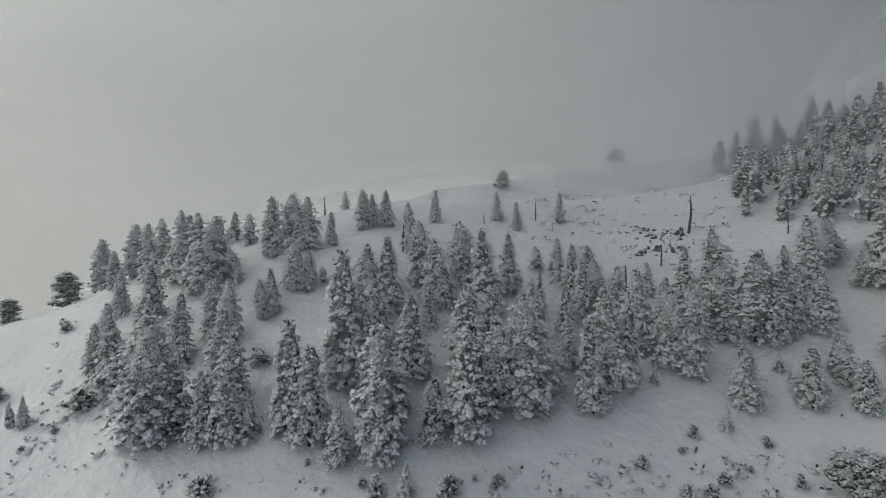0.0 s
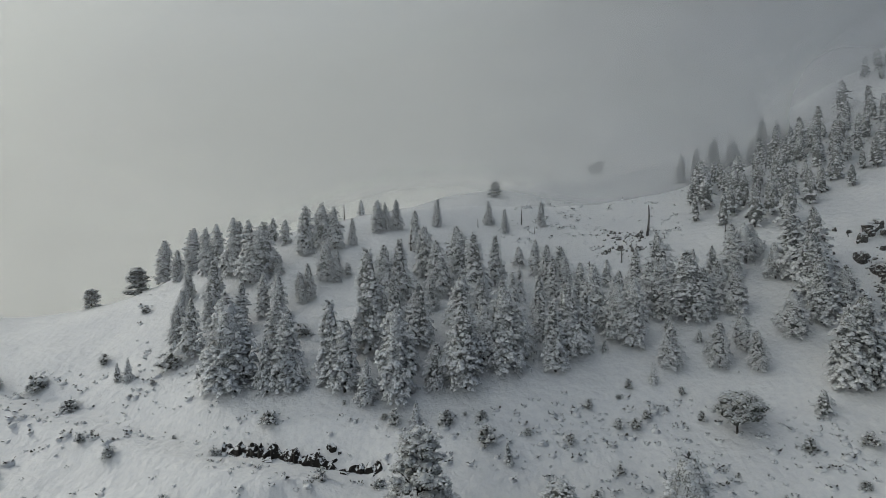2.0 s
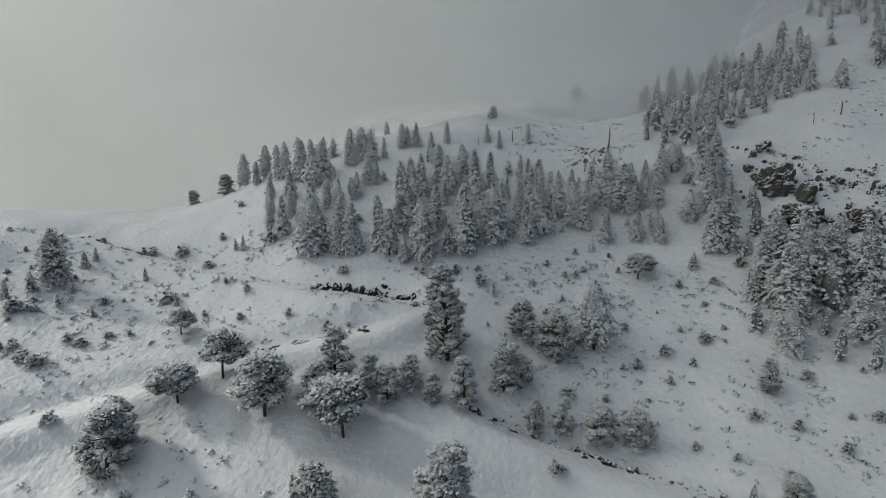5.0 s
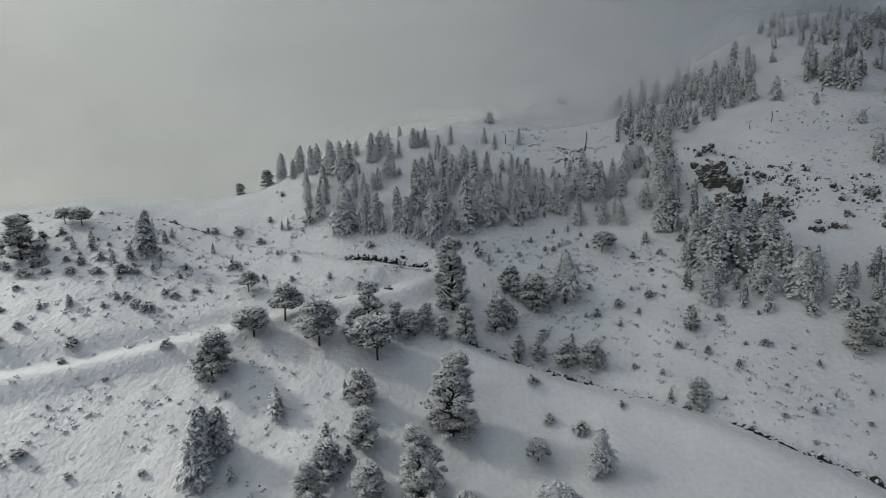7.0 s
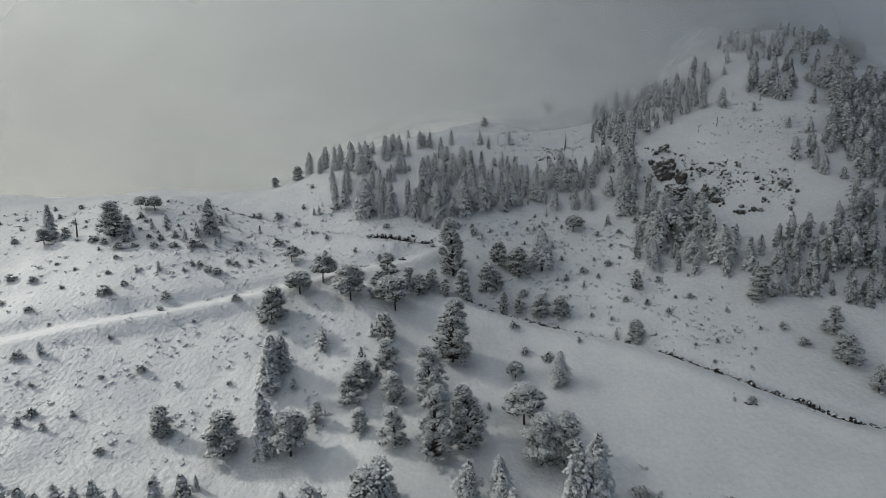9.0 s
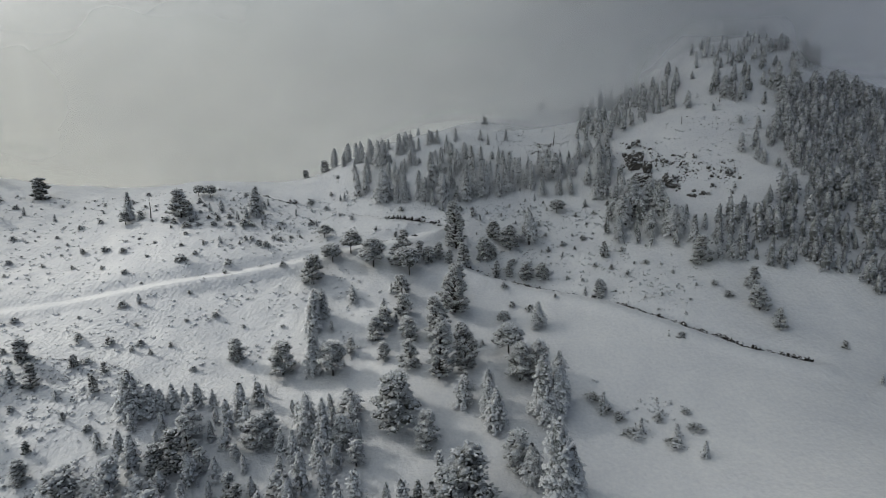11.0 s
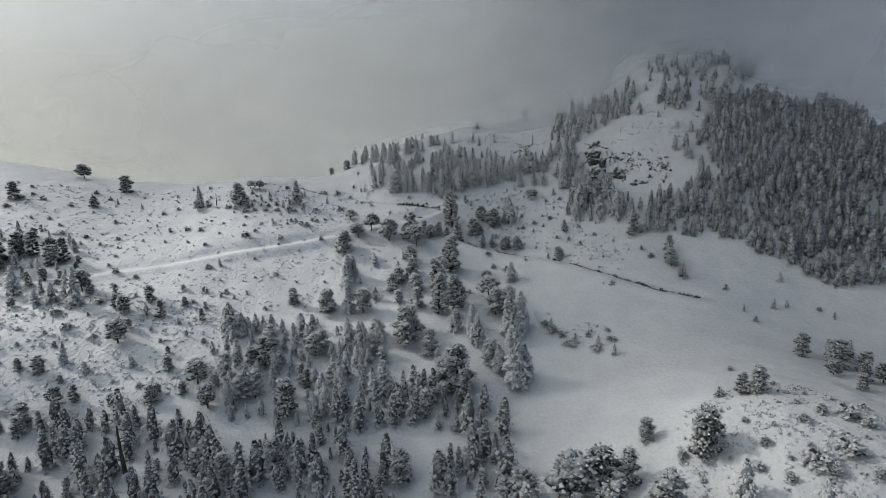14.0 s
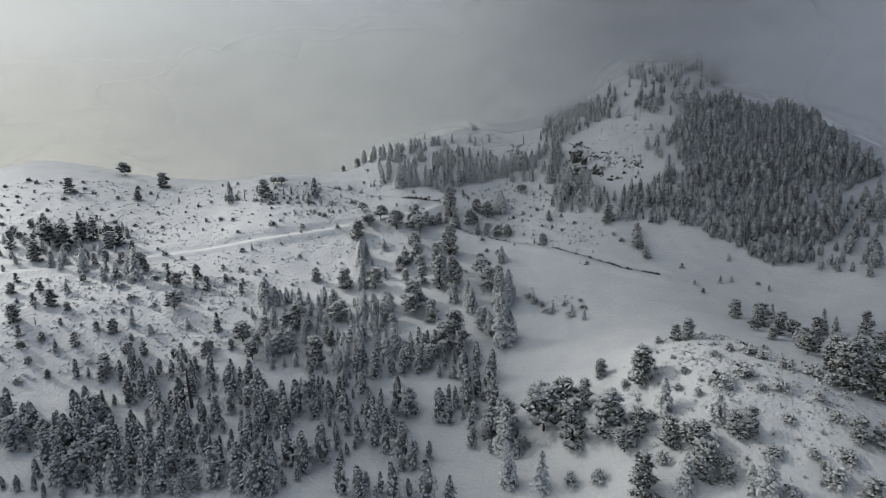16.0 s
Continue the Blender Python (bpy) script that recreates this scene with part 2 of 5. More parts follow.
def ground_height(x, y):
    """Height of the snow surface, with track bench and hummocks, for arrays."""
    x, y = np.asarray(x, float), np.asarray(y, float)
    z = raw_ground(x, y)
    flat = np.exp(-(((x - FIELD[0]) / FIELD[2]) ** 4 + ((y - FIELD[1]) / FIELD[3]) ** 4))
    bench = np.zeros(x.shape)
    for line, level in ROADS:
        best, lev = np.full(x.shape, 1e9), np.zeros(x.shape)
        near = (x > line[:, 0].min() - 9) & (x < line[:, 0].max() + 9) & (y > line[:, 1].min() - 9) & (y < line[:, 1].max() + 9)
        xs, ys = x[near], y[near]
        b, l = best[near], lev[near]
        for (px, py), pz in zip(line, level):
            d = (xs - px) ** 2 + (ys - py) ** 2
            closer = d < b
            b[closer], l[closer] = d[closer], pz
        d = np.sqrt(b)
        k = np.clip((4.2 - d) / 2.2, 0, 1)
        k = k * k * (3 - 2 * k)
        zs = z[near]
        z[near] = zs * (1 - k) + l * k
        bench[near] = np.maximum(bench[near], k)
    rough = (1 - 0.93 * flat) * (1 - 0.9 * bench)
    z = z + rough * (0.30 * value_noise(x, y, 7.0, 1) + 0.20 * value_noise(x, y, 3.1, 2) + 0.11 * value_noise(x, y, 1.5, 3))
    return z


def graded(lo, hi, step, reach):
    """Coordinates in even steps from lo to hi, then ever wider out to reach."""
    mid = list(np.arange(lo, hi + step / 2, step))
    out, d = [], step
    while (out[-1] if out else 0) < reach:
        d *= 1.13
        out.append((out[-1] if out else 0) + d)
    return np.array([lo - v for v in reversed(out)] + mid + [hi + v for v in out])


gx, gy = graded(-162, 170, 1.1, 2500), graded(-124, 134, 1.1, 2500)
GX, GY = np.meshgrid(gx, gy)
GZ = ground_height(GX.ravel(), GY.ravel())
nx, ny = len(gx), len(gy)
idx = np.arange(nx * ny).reshape(ny, nx)
quads = np.stack([idx[:-1, :-1], idx[:-1, 1:], idx[1:, 1:], idx[1:, :-1]], -1).reshape(-1, 4)
gm = bpy.data.meshes.new("ground")
gm.from_pydata(np.stack([GX.ravel(), GY.ravel(), GZ], 1).tolist(), [], quads.tolist())
gm.polygons.foreach_set("use_smooth", np.ones(len(gm.polygons), bool))
tussock = np.clip(np.exp(-(((GX.ravel() + 95) / 48) ** 2 + ((GY.ravel() + 34) / 26) ** 2)) + np.exp(-(((GX.ravel() - 58) / 24) ** 2 + ((GY.ravel() + 92) / 26) ** 2)) + 0.6 * np.exp(-(((GX.ravel() + 80) / 50) ** 2 + ((GY.ravel() - 22) / 22) ** 2)), 0, 1)
tussock *= np.clip(0.6 + 0.8 * value_noise(GX.ravel(), GY.ravel(), 9.0, 31), 0, 1)
tussock -= 0.14 * np.exp(-(((GX.ravel() - FIELD[0]) / 62) ** 4 + ((GY.ravel() - FIELD[1] + 10) / 40) ** 4))
gm.attributes.new("tussock", "FLOAT", "POINT").data.foreach_set("value", tussock.astype(np.float32))
gm.materials.append(SNOW)
ground = tagged(new("ground", gm), "deep white snow over a rolling mountain slope", "snow ground", kind="structure")


def z_at(x, y):
    return float(ground_height(np.array([x]), np.array([y]))[0])


# ---- drifting cloud behind the ridges ----
def sheet(name, places, shape, dens):
    """A grid of places with its vapour, without the cells that hold none."""
    k = np.arange(len(places)).reshape(shape)
    cells = np.stack([k[:-1, :-1], k[:-1, 1:], k[1:, 1:], k[1:, :-1]], -1).reshape(-1, 4)
    cells = cells[np.max(dens[cells], axis=1) > 0.004]
    m = bpy.data.meshes.new(name)
    m.from_pydata(places.tolist(), [], cells.tolist())
    m.attributes.new("vapour", "FLOAT", "POINT").data.foreach_set("value", dens.astype(np.float32))
    return m


def ease(v):
    v = np.clip(v, 0, 1)
    return v * v * (3 - 2 * v)


def cloud_layer(y0, reach, strength, low_side, high_z):
    """An upright, soft-edged layer of cloud; its density grows with height over the ground."""
    xs, zs = np.linspace(-520, 520, 150), np.concatenate([np.linspace(-20, 150, 52), np.linspace(156, reach, 26)])
    X, Z = np.meshgrid(xs, zs)
    over = Z.ravel() - raw_ground(X.ravel(), np.full(X.size, y0))
    lift = np.clip((over + (6 if y0 > 100 else 2 if y0 > 80 else 0)) / (12.0 - 7.5 * ease((X.ravel() - 5) / 40) * ease((105 - X.ravel()) / 40)), 0, 1)
    lift = lift * lift * (3 - 2 * lift)
    side = low_side(X.ravel())
    rise = ease((Z.ravel() - high_z) / 44.0)
    wisps = 1 + 0.35 * value_noise(X.ravel(), Z.ravel() * 1.6, 46, y0) + 0.2 * value_noise(X.ravel(), Z.ravel() * 1.6, 19, y0 + 3)
    dens = np.clip(lift * (strength * side + 0.4 * rise * ease((X.ravel() - 20) / 50)) * wisps, 0, 0.93)
    if y0 == 40:  # a bank of mist before the saddle wood
        dens += (0.26 * ease((Z.ravel() - 62) / 18) + 0.26 * ease((Z.ravel() - 74) / 24)) * ease((X.ravel() - 8) / 50) * ease((82 - X.ravel()) / 40) * ease((150 - Z.ravel()) / 60) * wisps
    # the peak stands clear of the cloud
    face = ease((X.ravel() - 58) / 36) * ease(((172 if y0 < 80 else 144) - X.ravel()) / (40 if y0 < 80 else 26))
    if 50 < y0 < 128:
        dens *= 1 - face * ease((120 - Z.ravel()) / 34)
    # on the sunny side the near layers lie low
    top = np.interp(X.ravel(), (-330, -120, 0, 60, 120), (66, 130, 140, 170, 330)) if y0 < 120 else np.interp(X.ravel(), (-420, -150, 0, 70), (104, 122, 150, 260))
    dens *= ease((top + 40 - Z.ravel()) / 100)
    bend = 5 * np.sin(X.ravel() / 60 + y0)
    m = sheet("cloud_layer", np.stack([X.ravel(), y0 + bend, Z.ravel()], 1), X.shape, dens)
    m.polygons.foreach_set("use_smooth", np.ones(len(m.polygons), bool))
    m.materials.append(CLOUD)
    return m


def vapour(name, pale, grey, dim, dull):
    """Cloud that scatters light both ways; its thickness is laid down in the mesh, its side-to-side shading in the
    colour.
    """
    m = bpy.data.materials.new(name)
    m.use_nodes = True
    cn, cl = m.node_tree.nodes, m.node_tree.links
    cn.clear()
    c_out, c_mix, c_clear, c_add = cn.new("ShaderNodeOutputMaterial"), cn.new("ShaderNodeMixShader"), cn.new("ShaderNodeBsdfTransparent"), cn.new("ShaderNodeMixShader")
    c_dif, c_tra, c_att = cn.new("ShaderNodeBsdfDiffuse"), cn.new("ShaderNodeBsdfTranslucent"), cn.new("ShaderNodeAttribute")
    c_att.attribute_name = "vapour"
    c_geo, c_sep, c_map, c_tone = cn.new("ShaderNodeNewGeometry"), cn.new("ShaderNodeSeparateXYZ"), cn.new("ShaderNodeMapRange"), cn.new("ShaderNodeValToRGB")
    c_map.inputs["From Min"].default_value, c_map.inputs["From Max"].default_value = -260, 260
    # side-to-side light painted into the vapour's colour: pale toward the sun, darker away
    c_tone.color_ramp.elements[0].color = (*pale, 1)
    c_tone.color_ramp.elements[1].color = (*dull, 1)
    c_tone.color_ramp.elements.new(0.5).color = (*grey, 1)
    c_tone.color_ramp.elements.new(0.66).color = (*dim, 1)
    c_add.inputs["Fac"].default_value = 0.5
    cl.new(c_geo.outputs["Position"], c_sep.inputs[0])
    cl.new(c_sep.outputs["X"], c_map.inputs["Value"])
    cl.new(c_map.outputs["Result"], c_tone.inputs["Fac"])
    for shader in (c_dif, c_tra):
        cl.new(c_tone.outputs["Color"], shader.inputs["Color"])
    cl.new(c_dif.outputs[0], c_add.inputs[1])
    cl.new(c_tra.outputs[0], c_add.inputs[2])
    cl.new(c_att.outputs["Fac"], c_mix.inputs["Fac"])
    cl.new(c_clear.outputs[0], c_mix.inputs[1])
    cl.new(c_add.outputs[0], c_mix.inputs[2])
    cl.new(c_mix.outputs[0], c_out.inputs["Surface"])
    return m


CLOUD = vapour("cloud", (0.97, 0.96, 0.92), (0.84, 0.85, 0.845), (0.69, 0.71, 0.745), (0.93, 0.945, 0.98))
# tone of the unseen overhead sheet, kept dark to block sky light
DECK = vapour("shading_cloud", (0.40, 0.42, 0.45), (0.24, 0.27, 0.32), (0.17, 0.205, 0.26), (0.14, 0.175, 0.235))


def ramp_sides(x):
    return np.clip((-x - 70) / 80, 0, 1) + np.clip((x - 120) / 60, 0, 1)


cloud = tagged(new("cloud_bank"), "grey drifting cloud lying on the ridges behind the slope, with unseen shading sheets overhead", "cloud", kind="stuff")


def all_along(x):
    return 1 + 0 * x


def near_grove(x):
    return np.clip((58 - x) / 20, 0, 1) * np.clip((x + 80) / 30, 0, 1)


def hill_side(x):
    return np.clip((x - 58) / 25, 0, 1)


LAYERS = ((14, 0.09, hill_side, 400), (40, 0.08, near_grove, 400), (62, 0.40, ramp_sides, 112), (88, 0.48, all_along, 104), (106, 0.56, all_along, 100), (130, 0.75, all_along, 95), (160, 0.8, all_along, 90), (215, 0.9, all_along, 80))
for y0, strength, side, high in LAYERS:
    layer = new("cloud_layer", cloud_layer(y0, 330, strength, side, high))
    layer.parent = cloud

# unseen dark sheet added high overhead to dim the light on the dull side
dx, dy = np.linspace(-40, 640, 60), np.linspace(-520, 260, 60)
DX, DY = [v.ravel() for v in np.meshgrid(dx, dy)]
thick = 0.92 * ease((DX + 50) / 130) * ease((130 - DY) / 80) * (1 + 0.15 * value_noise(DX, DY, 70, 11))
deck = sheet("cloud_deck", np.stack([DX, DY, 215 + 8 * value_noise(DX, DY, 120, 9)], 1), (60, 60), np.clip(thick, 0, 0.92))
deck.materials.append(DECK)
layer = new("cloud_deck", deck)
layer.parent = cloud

# unseen sheet added high before the sun: it shades the grove, the hollow and the hill, and its gaps are cut to let
# light through to the west slope and the knoll
def sunlit(x, y):
    """How much of the sun the added sheet is cut to let onto a place."""
    hollow = np.interp(x, (-140, -112, -75, -52, -14, 20), (-86, -76, -64, -50, -36, -32))
    west = ease((14 - x) / 60) * ease((y - hollow + 5) / 12) * (1 - 0.78 * ease((y - 5) / 40)) * (1 - 0.28 * ease((-55 - x) / 40) * ease((y + 40) / 30))
    field = 0.13 * ease((x + 20) / 20) * ease((54 - x) / 34) * ease((y + 64) / 12) * ease((4 - y) / 26)
    knoll = 0.52 * np.exp(-(((x - 54) / 25) ** 4 + ((y + 94) / 28) ** 4))
    ridges = ease((y - 100) / 30) * ease((120 - x) / 90)
    return np.maximum.reduce([west, field, knoll, ridges]) * (1 + 0.15 * value_noise(x, y, 26, 22))


VX, VY = [v.ravel() for v in np.meshgrid(np.linspace(-300, 340, 96), np.linspace(-240, 300, 82))]
rise = 330 - raw_ground(VX, VY)
shade_sheet = sheet("cloud_layer", np.stack([VX + SUN_WAY.x / SUN_WAY.z * rise, VY + SUN_WAY.y / SUN_WAY.z * rise, np.full(VX.size, 330.0)], 1), (82, 96), np.clip(0.97 * (1 - sunlit(VX, VY)), 0, 0.97))
shade_sheet.materials.append(CLOUD)
# named like the cloud layers, but stays out of view and only shapes sunlight
layer = new("cloud_layer", shade_sheet)
layer.parent = cloud

# ---- plants: building pieces ----
class Soup:
    """Gathers points and faces for one mesh."""

    def __init__(self):
        self.v, self.f = [], []

    def grid(self, pts, rows, cols, closed=False):
        b = len(self.v)
        self.v.extend(pts)
        for r in range(rows - 1):
            for c in range(cols if closed else cols - 1):
                d = (c + 1) % cols
                self.f.append((b + r * cols + c, b + r * cols + d, b + (r + 1) * cols + d, b + (r + 1) * cols + c))

    def mesh(self, name, mat, smooth=True):
        m = bpy.data.meshes.new(name)
        m.from_pydata([tuple(p) for p in self.v], [], self.f)
        m.polygons.foreach_set("use_smooth", np.full(len(m.polygons), smooth))
        m.materials.append(mat)
        return m


def stem(soup, points, radii, sides=6):
    """A tapered round stem along the points."""
    ring = []
    for i, (p, r) in enumerate(zip(points, radii)):
        ahead = (Vector(points[min(i + 1, len(points) - 1)]) - Vector(points[max(i - 1, 0)])).normalized()
        a = ahead.orthogonal().normalized()
        b = ahead.cross(a)
        for k in range(sides):
            t = 2 * math.pi * k / sides
            ring.append(Vector(p) + (a * math.cos(t) + b * math.sin(t)) * r)
    soup.grid(ring, len(points), sides, True)


def spray(green, white, root, way, length, width, droop, rng, snow=1.0, thick=0.12):
    """A drooping, folded spray of needles with a pad of snow lying on it."""
    way = Vector(way).normalized()
    side = way.cross(Vector((0, 0, 1)))
    side = side.normalized() if side.length > 1e-3 else Vector((1, 0, 0))
    up = side.cross(way).normalized()
    if up.z < 0:
        up = -up
    root, fold = Vector(root), width * rng.uniform(0.3, 0.75)
    mid = root + way * (length * 0.55) - Vector((0, 0, droop * length * 0.3))
    tip = root + way * length - Vector((0, 0, droop * length))
    lw, rw = width * rng.uniform(0.75, 1.25), width * rng.uniform(0.75, 1.25)
    b = len(green.v)
    green.v.extend((root, mid - side * lw - up * fold, mid, mid + side * rw - up * fold, tip))
    green.f.extend(((b, b + 2, b + 1), (b, b + 3, b + 2), (b + 2, b + 4, b + 1), (b + 3, b + 4, b + 2)))
    if snow > 0:
        b, k = len(white.v), 0.85 * snow
        white.v.extend((root + up * thick * 0.2, mid - side * lw * k - up * fold * 0.45, mid + side * width * rng.uniform(-0.3, 0.3) + up * thick * rng.uniform(0.7, 1.3), mid + side * rw * k - up * fold * 0.45, tip + up * thick * 0.2))
        white.f.extend(((b, b + 2, b + 1), (b, b + 3, b + 2), (b + 2, b + 4, b + 1), (b + 3, b + 4, b + 2)))


def cushion(soup, c, size, flat, rng, rings=4, sides=7, rough=0.22):
    """A lumpy ball of foliage."""
    pts = []
    for k in range(rings):
        t = math.pi * (k + 0.4) / (rings - 0.2)
        for j in range(sides):
            a = -2 * math.pi * (j + 0.5 * (k % 2)) / sides
            r = size * rng.uniform(1 - rough, 1 + rough)
            pts.append(Vector(c) + Vector((math.cos(a) * math.sin(t) * r, math.sin(a) * math.sin(t) * r, math.cos(t) * r * flat)))
    b = len(soup.v)
    soup.grid(pts, rings, sides, True)
    soup.f.append(tuple(b + sides - 1 - k for k in range(sides)))


def part(name, mesh, parent, label=""):
    ob = new(name, mesh)
    ob.parent = parent
    return tagged(ob, label) if label else ob


def tuft(green, white, root, way, length, width, rng, snow=1.0, thick=0.1):
    """A small folded tuft of needles, with or without a lump of snow on it."""
    way = Vector(way).normalized()
    side = way.cross(Vector((0, 0, 1)))
    side = side.normalized() if side.length > 1e-3 else Vector((1, 0, 0))
    up = side.cross(way).normalized()
    if up.z < 0:
        up = -up
    root, fold = Vector(root), width * rng.uniform(0.25, 0.7)
    mid, tip = root + way * length * 0.5, root + way * length
    b = len(green.v)
    green.v.extend((root, mid - side * width * rng.uniform(0.8, 1.25) - up * fold, tip - up * fold * 0.4, mid + side * width * rng.uniform(0.8, 1.25) - up * fold))
    green.f.extend(((b, b + 2, b + 1), (b, b + 3, b + 2)))
    if snow > 0:
        b, k = len(white.v), width * snow
        top = mid + way * length * rng.uniform(-0.12, 0.2) + up * thick
        white.v.extend((root + way * length * 0.08, mid - side * k * rng.uniform(0.6, 0.95) - up * fold * 0.5, tip - way * length * rng.uniform(-0.06, 0.14) - up * fold * 0.3, mid + side * k * rng.uniform(0.6, 0.95) - up * fold * 0.5, top))
        white.f.extend(((b, b + 4, b + 1), (b + 1, b + 4, b + 2), (b + 2, b + 4, b + 3), (b + 3, b + 4, b)))


def fir(rng, height, count, girth, size):
    """A snow-laden fir: trunk, foliage and snow meshes. count: tufts on its limbs, size: their length as a share of the height."""
    wood, green, white = Soup(), Soup(), Soup()
    bow, sway = rng.uniform(-0.06, 0.06) * height, rng.uniform(-0.04, 0.04) * height
    axis = lambda z: Vector((bow * (z / height) ** 2, sway * math.sin(2.4 * z / height), z))
    stem(wood, [axis(z) for z in np.linspace(-0.3, height * 0.97, 6)], np.linspace(0.020, 0.004, 6) * height, 6)
    skirt = rng.uniform(0.01, 0.12) * height
    power, swell, belly = rng.uniform(0.62, 0.90), rng.uniform(1.4, 2.4), rng.uniform(0.10, 0.40)
    lobes = [(rng.uniform(0, 6.283), rng.uniform(0.0, 0.9), rng.uniform(-0.42, 0.34)) for _ in range(14)]

    def reach(u, a):
        r = (1 - 0.97 * u ** swell) ** power * min(1.0, 0.66 + 0.34 * u / belly)
        for la, lu, amp in lobes:
            d = abs((a - la + math.pi) % (2 * math.pi) - math.pi)
            r *= 1 + amp * math.exp(-(d * d) / 0.5 - (u - lu) ** 2 / 0.010)
        return girth * height * r + 0.016 * height

    core = []
    for u in np.linspace(0.05, 0.93, 7):
        z = skirt + u * (height - skirt)
        core += [axis(z) + Vector((math.cos(a), math.sin(a), 0)) * reach(u, a) * rng.uniform(0.46, 0.66) + Vector((0, 0, rng.uniform(-0.03, 0.03) * height)) for a in np.linspace(0, 2 * math.pi, 7)[:-1]]
    green.grid(core, 7, 6, True)
    limbs = int(4.2 * math.sqrt(count))
    plan, turn = [], rng.uniform(0, 6.28)
    for i in range(limbs):
        u = min(0.985, 1 - (1 - (i + rng.random()) / limbs) ** 0.82)
        turn += 2.39996 + rng.uniform(-0.45, 0.45)
        a = turn % (2 * math.pi)
        plan.append((u, a, reach(u, a) * rng.uniform(0.78, 1.14)))
    whole = sum(r ** 1.15 for _, _, r in plan)
    for u, a, r in plan:
        out, flank = Vector((math.cos(a), math.sin(a), 0)), Vector((-math.sin(a), math.cos(a), 0))
        root = axis(skirt + u * (height - skirt))
        lift, sag = rng.uniform(-0.05, 0.30) + 0.5 * max(0, u - 0.7), rng.uniform(0.35, 0.75) * (1.15 - u)
        white_share = rng.uniform(0.80, 1.0)
        for _ in range(max(2, round(count * r ** 1.15 / whole))):
            s = rng.uniform(0.16, 1.0) ** 0.55
            off = rng.uniform(-1, 1) * 0.44 * (1.25 - s)
            p = root + out * r * s + flank * r * off + Vector((0, 0, r * (lift * s - sag * s * s) + rng.uniform(-0.012, 0.012) * height))
            length = size * height * rng.uniform(0.65, 1.4) * (0.62 + 0.38 * (1 - u))
            way = out + flank * (off * 2.2 + rng.uniform(-0.4, 0.4)) + Vector((0, 0, lift - 1.5 * sag * s + rng.uniform(-0.35, 0.2)))
            width = length * rng.uniform(0.32, 0.54)
            tuft(green, white, p - way.normalized() * length * 0.6, way, length, width, rng, 0.0 if rng.random() > white_share else rng.choice((0.9, 1.1, 1.35)), width * rng.uniform(0.45, 1.0))
    for a in (0.3, 2.4, 4.4):
        tuft(green, white, axis(height * 0.93), (math.cos(a) * 0.35, math.sin(a) * 0.35, 1), height * 0.07, 0.012 * height, rng, 0.9, 0.008 * height)
    return wood, green, white


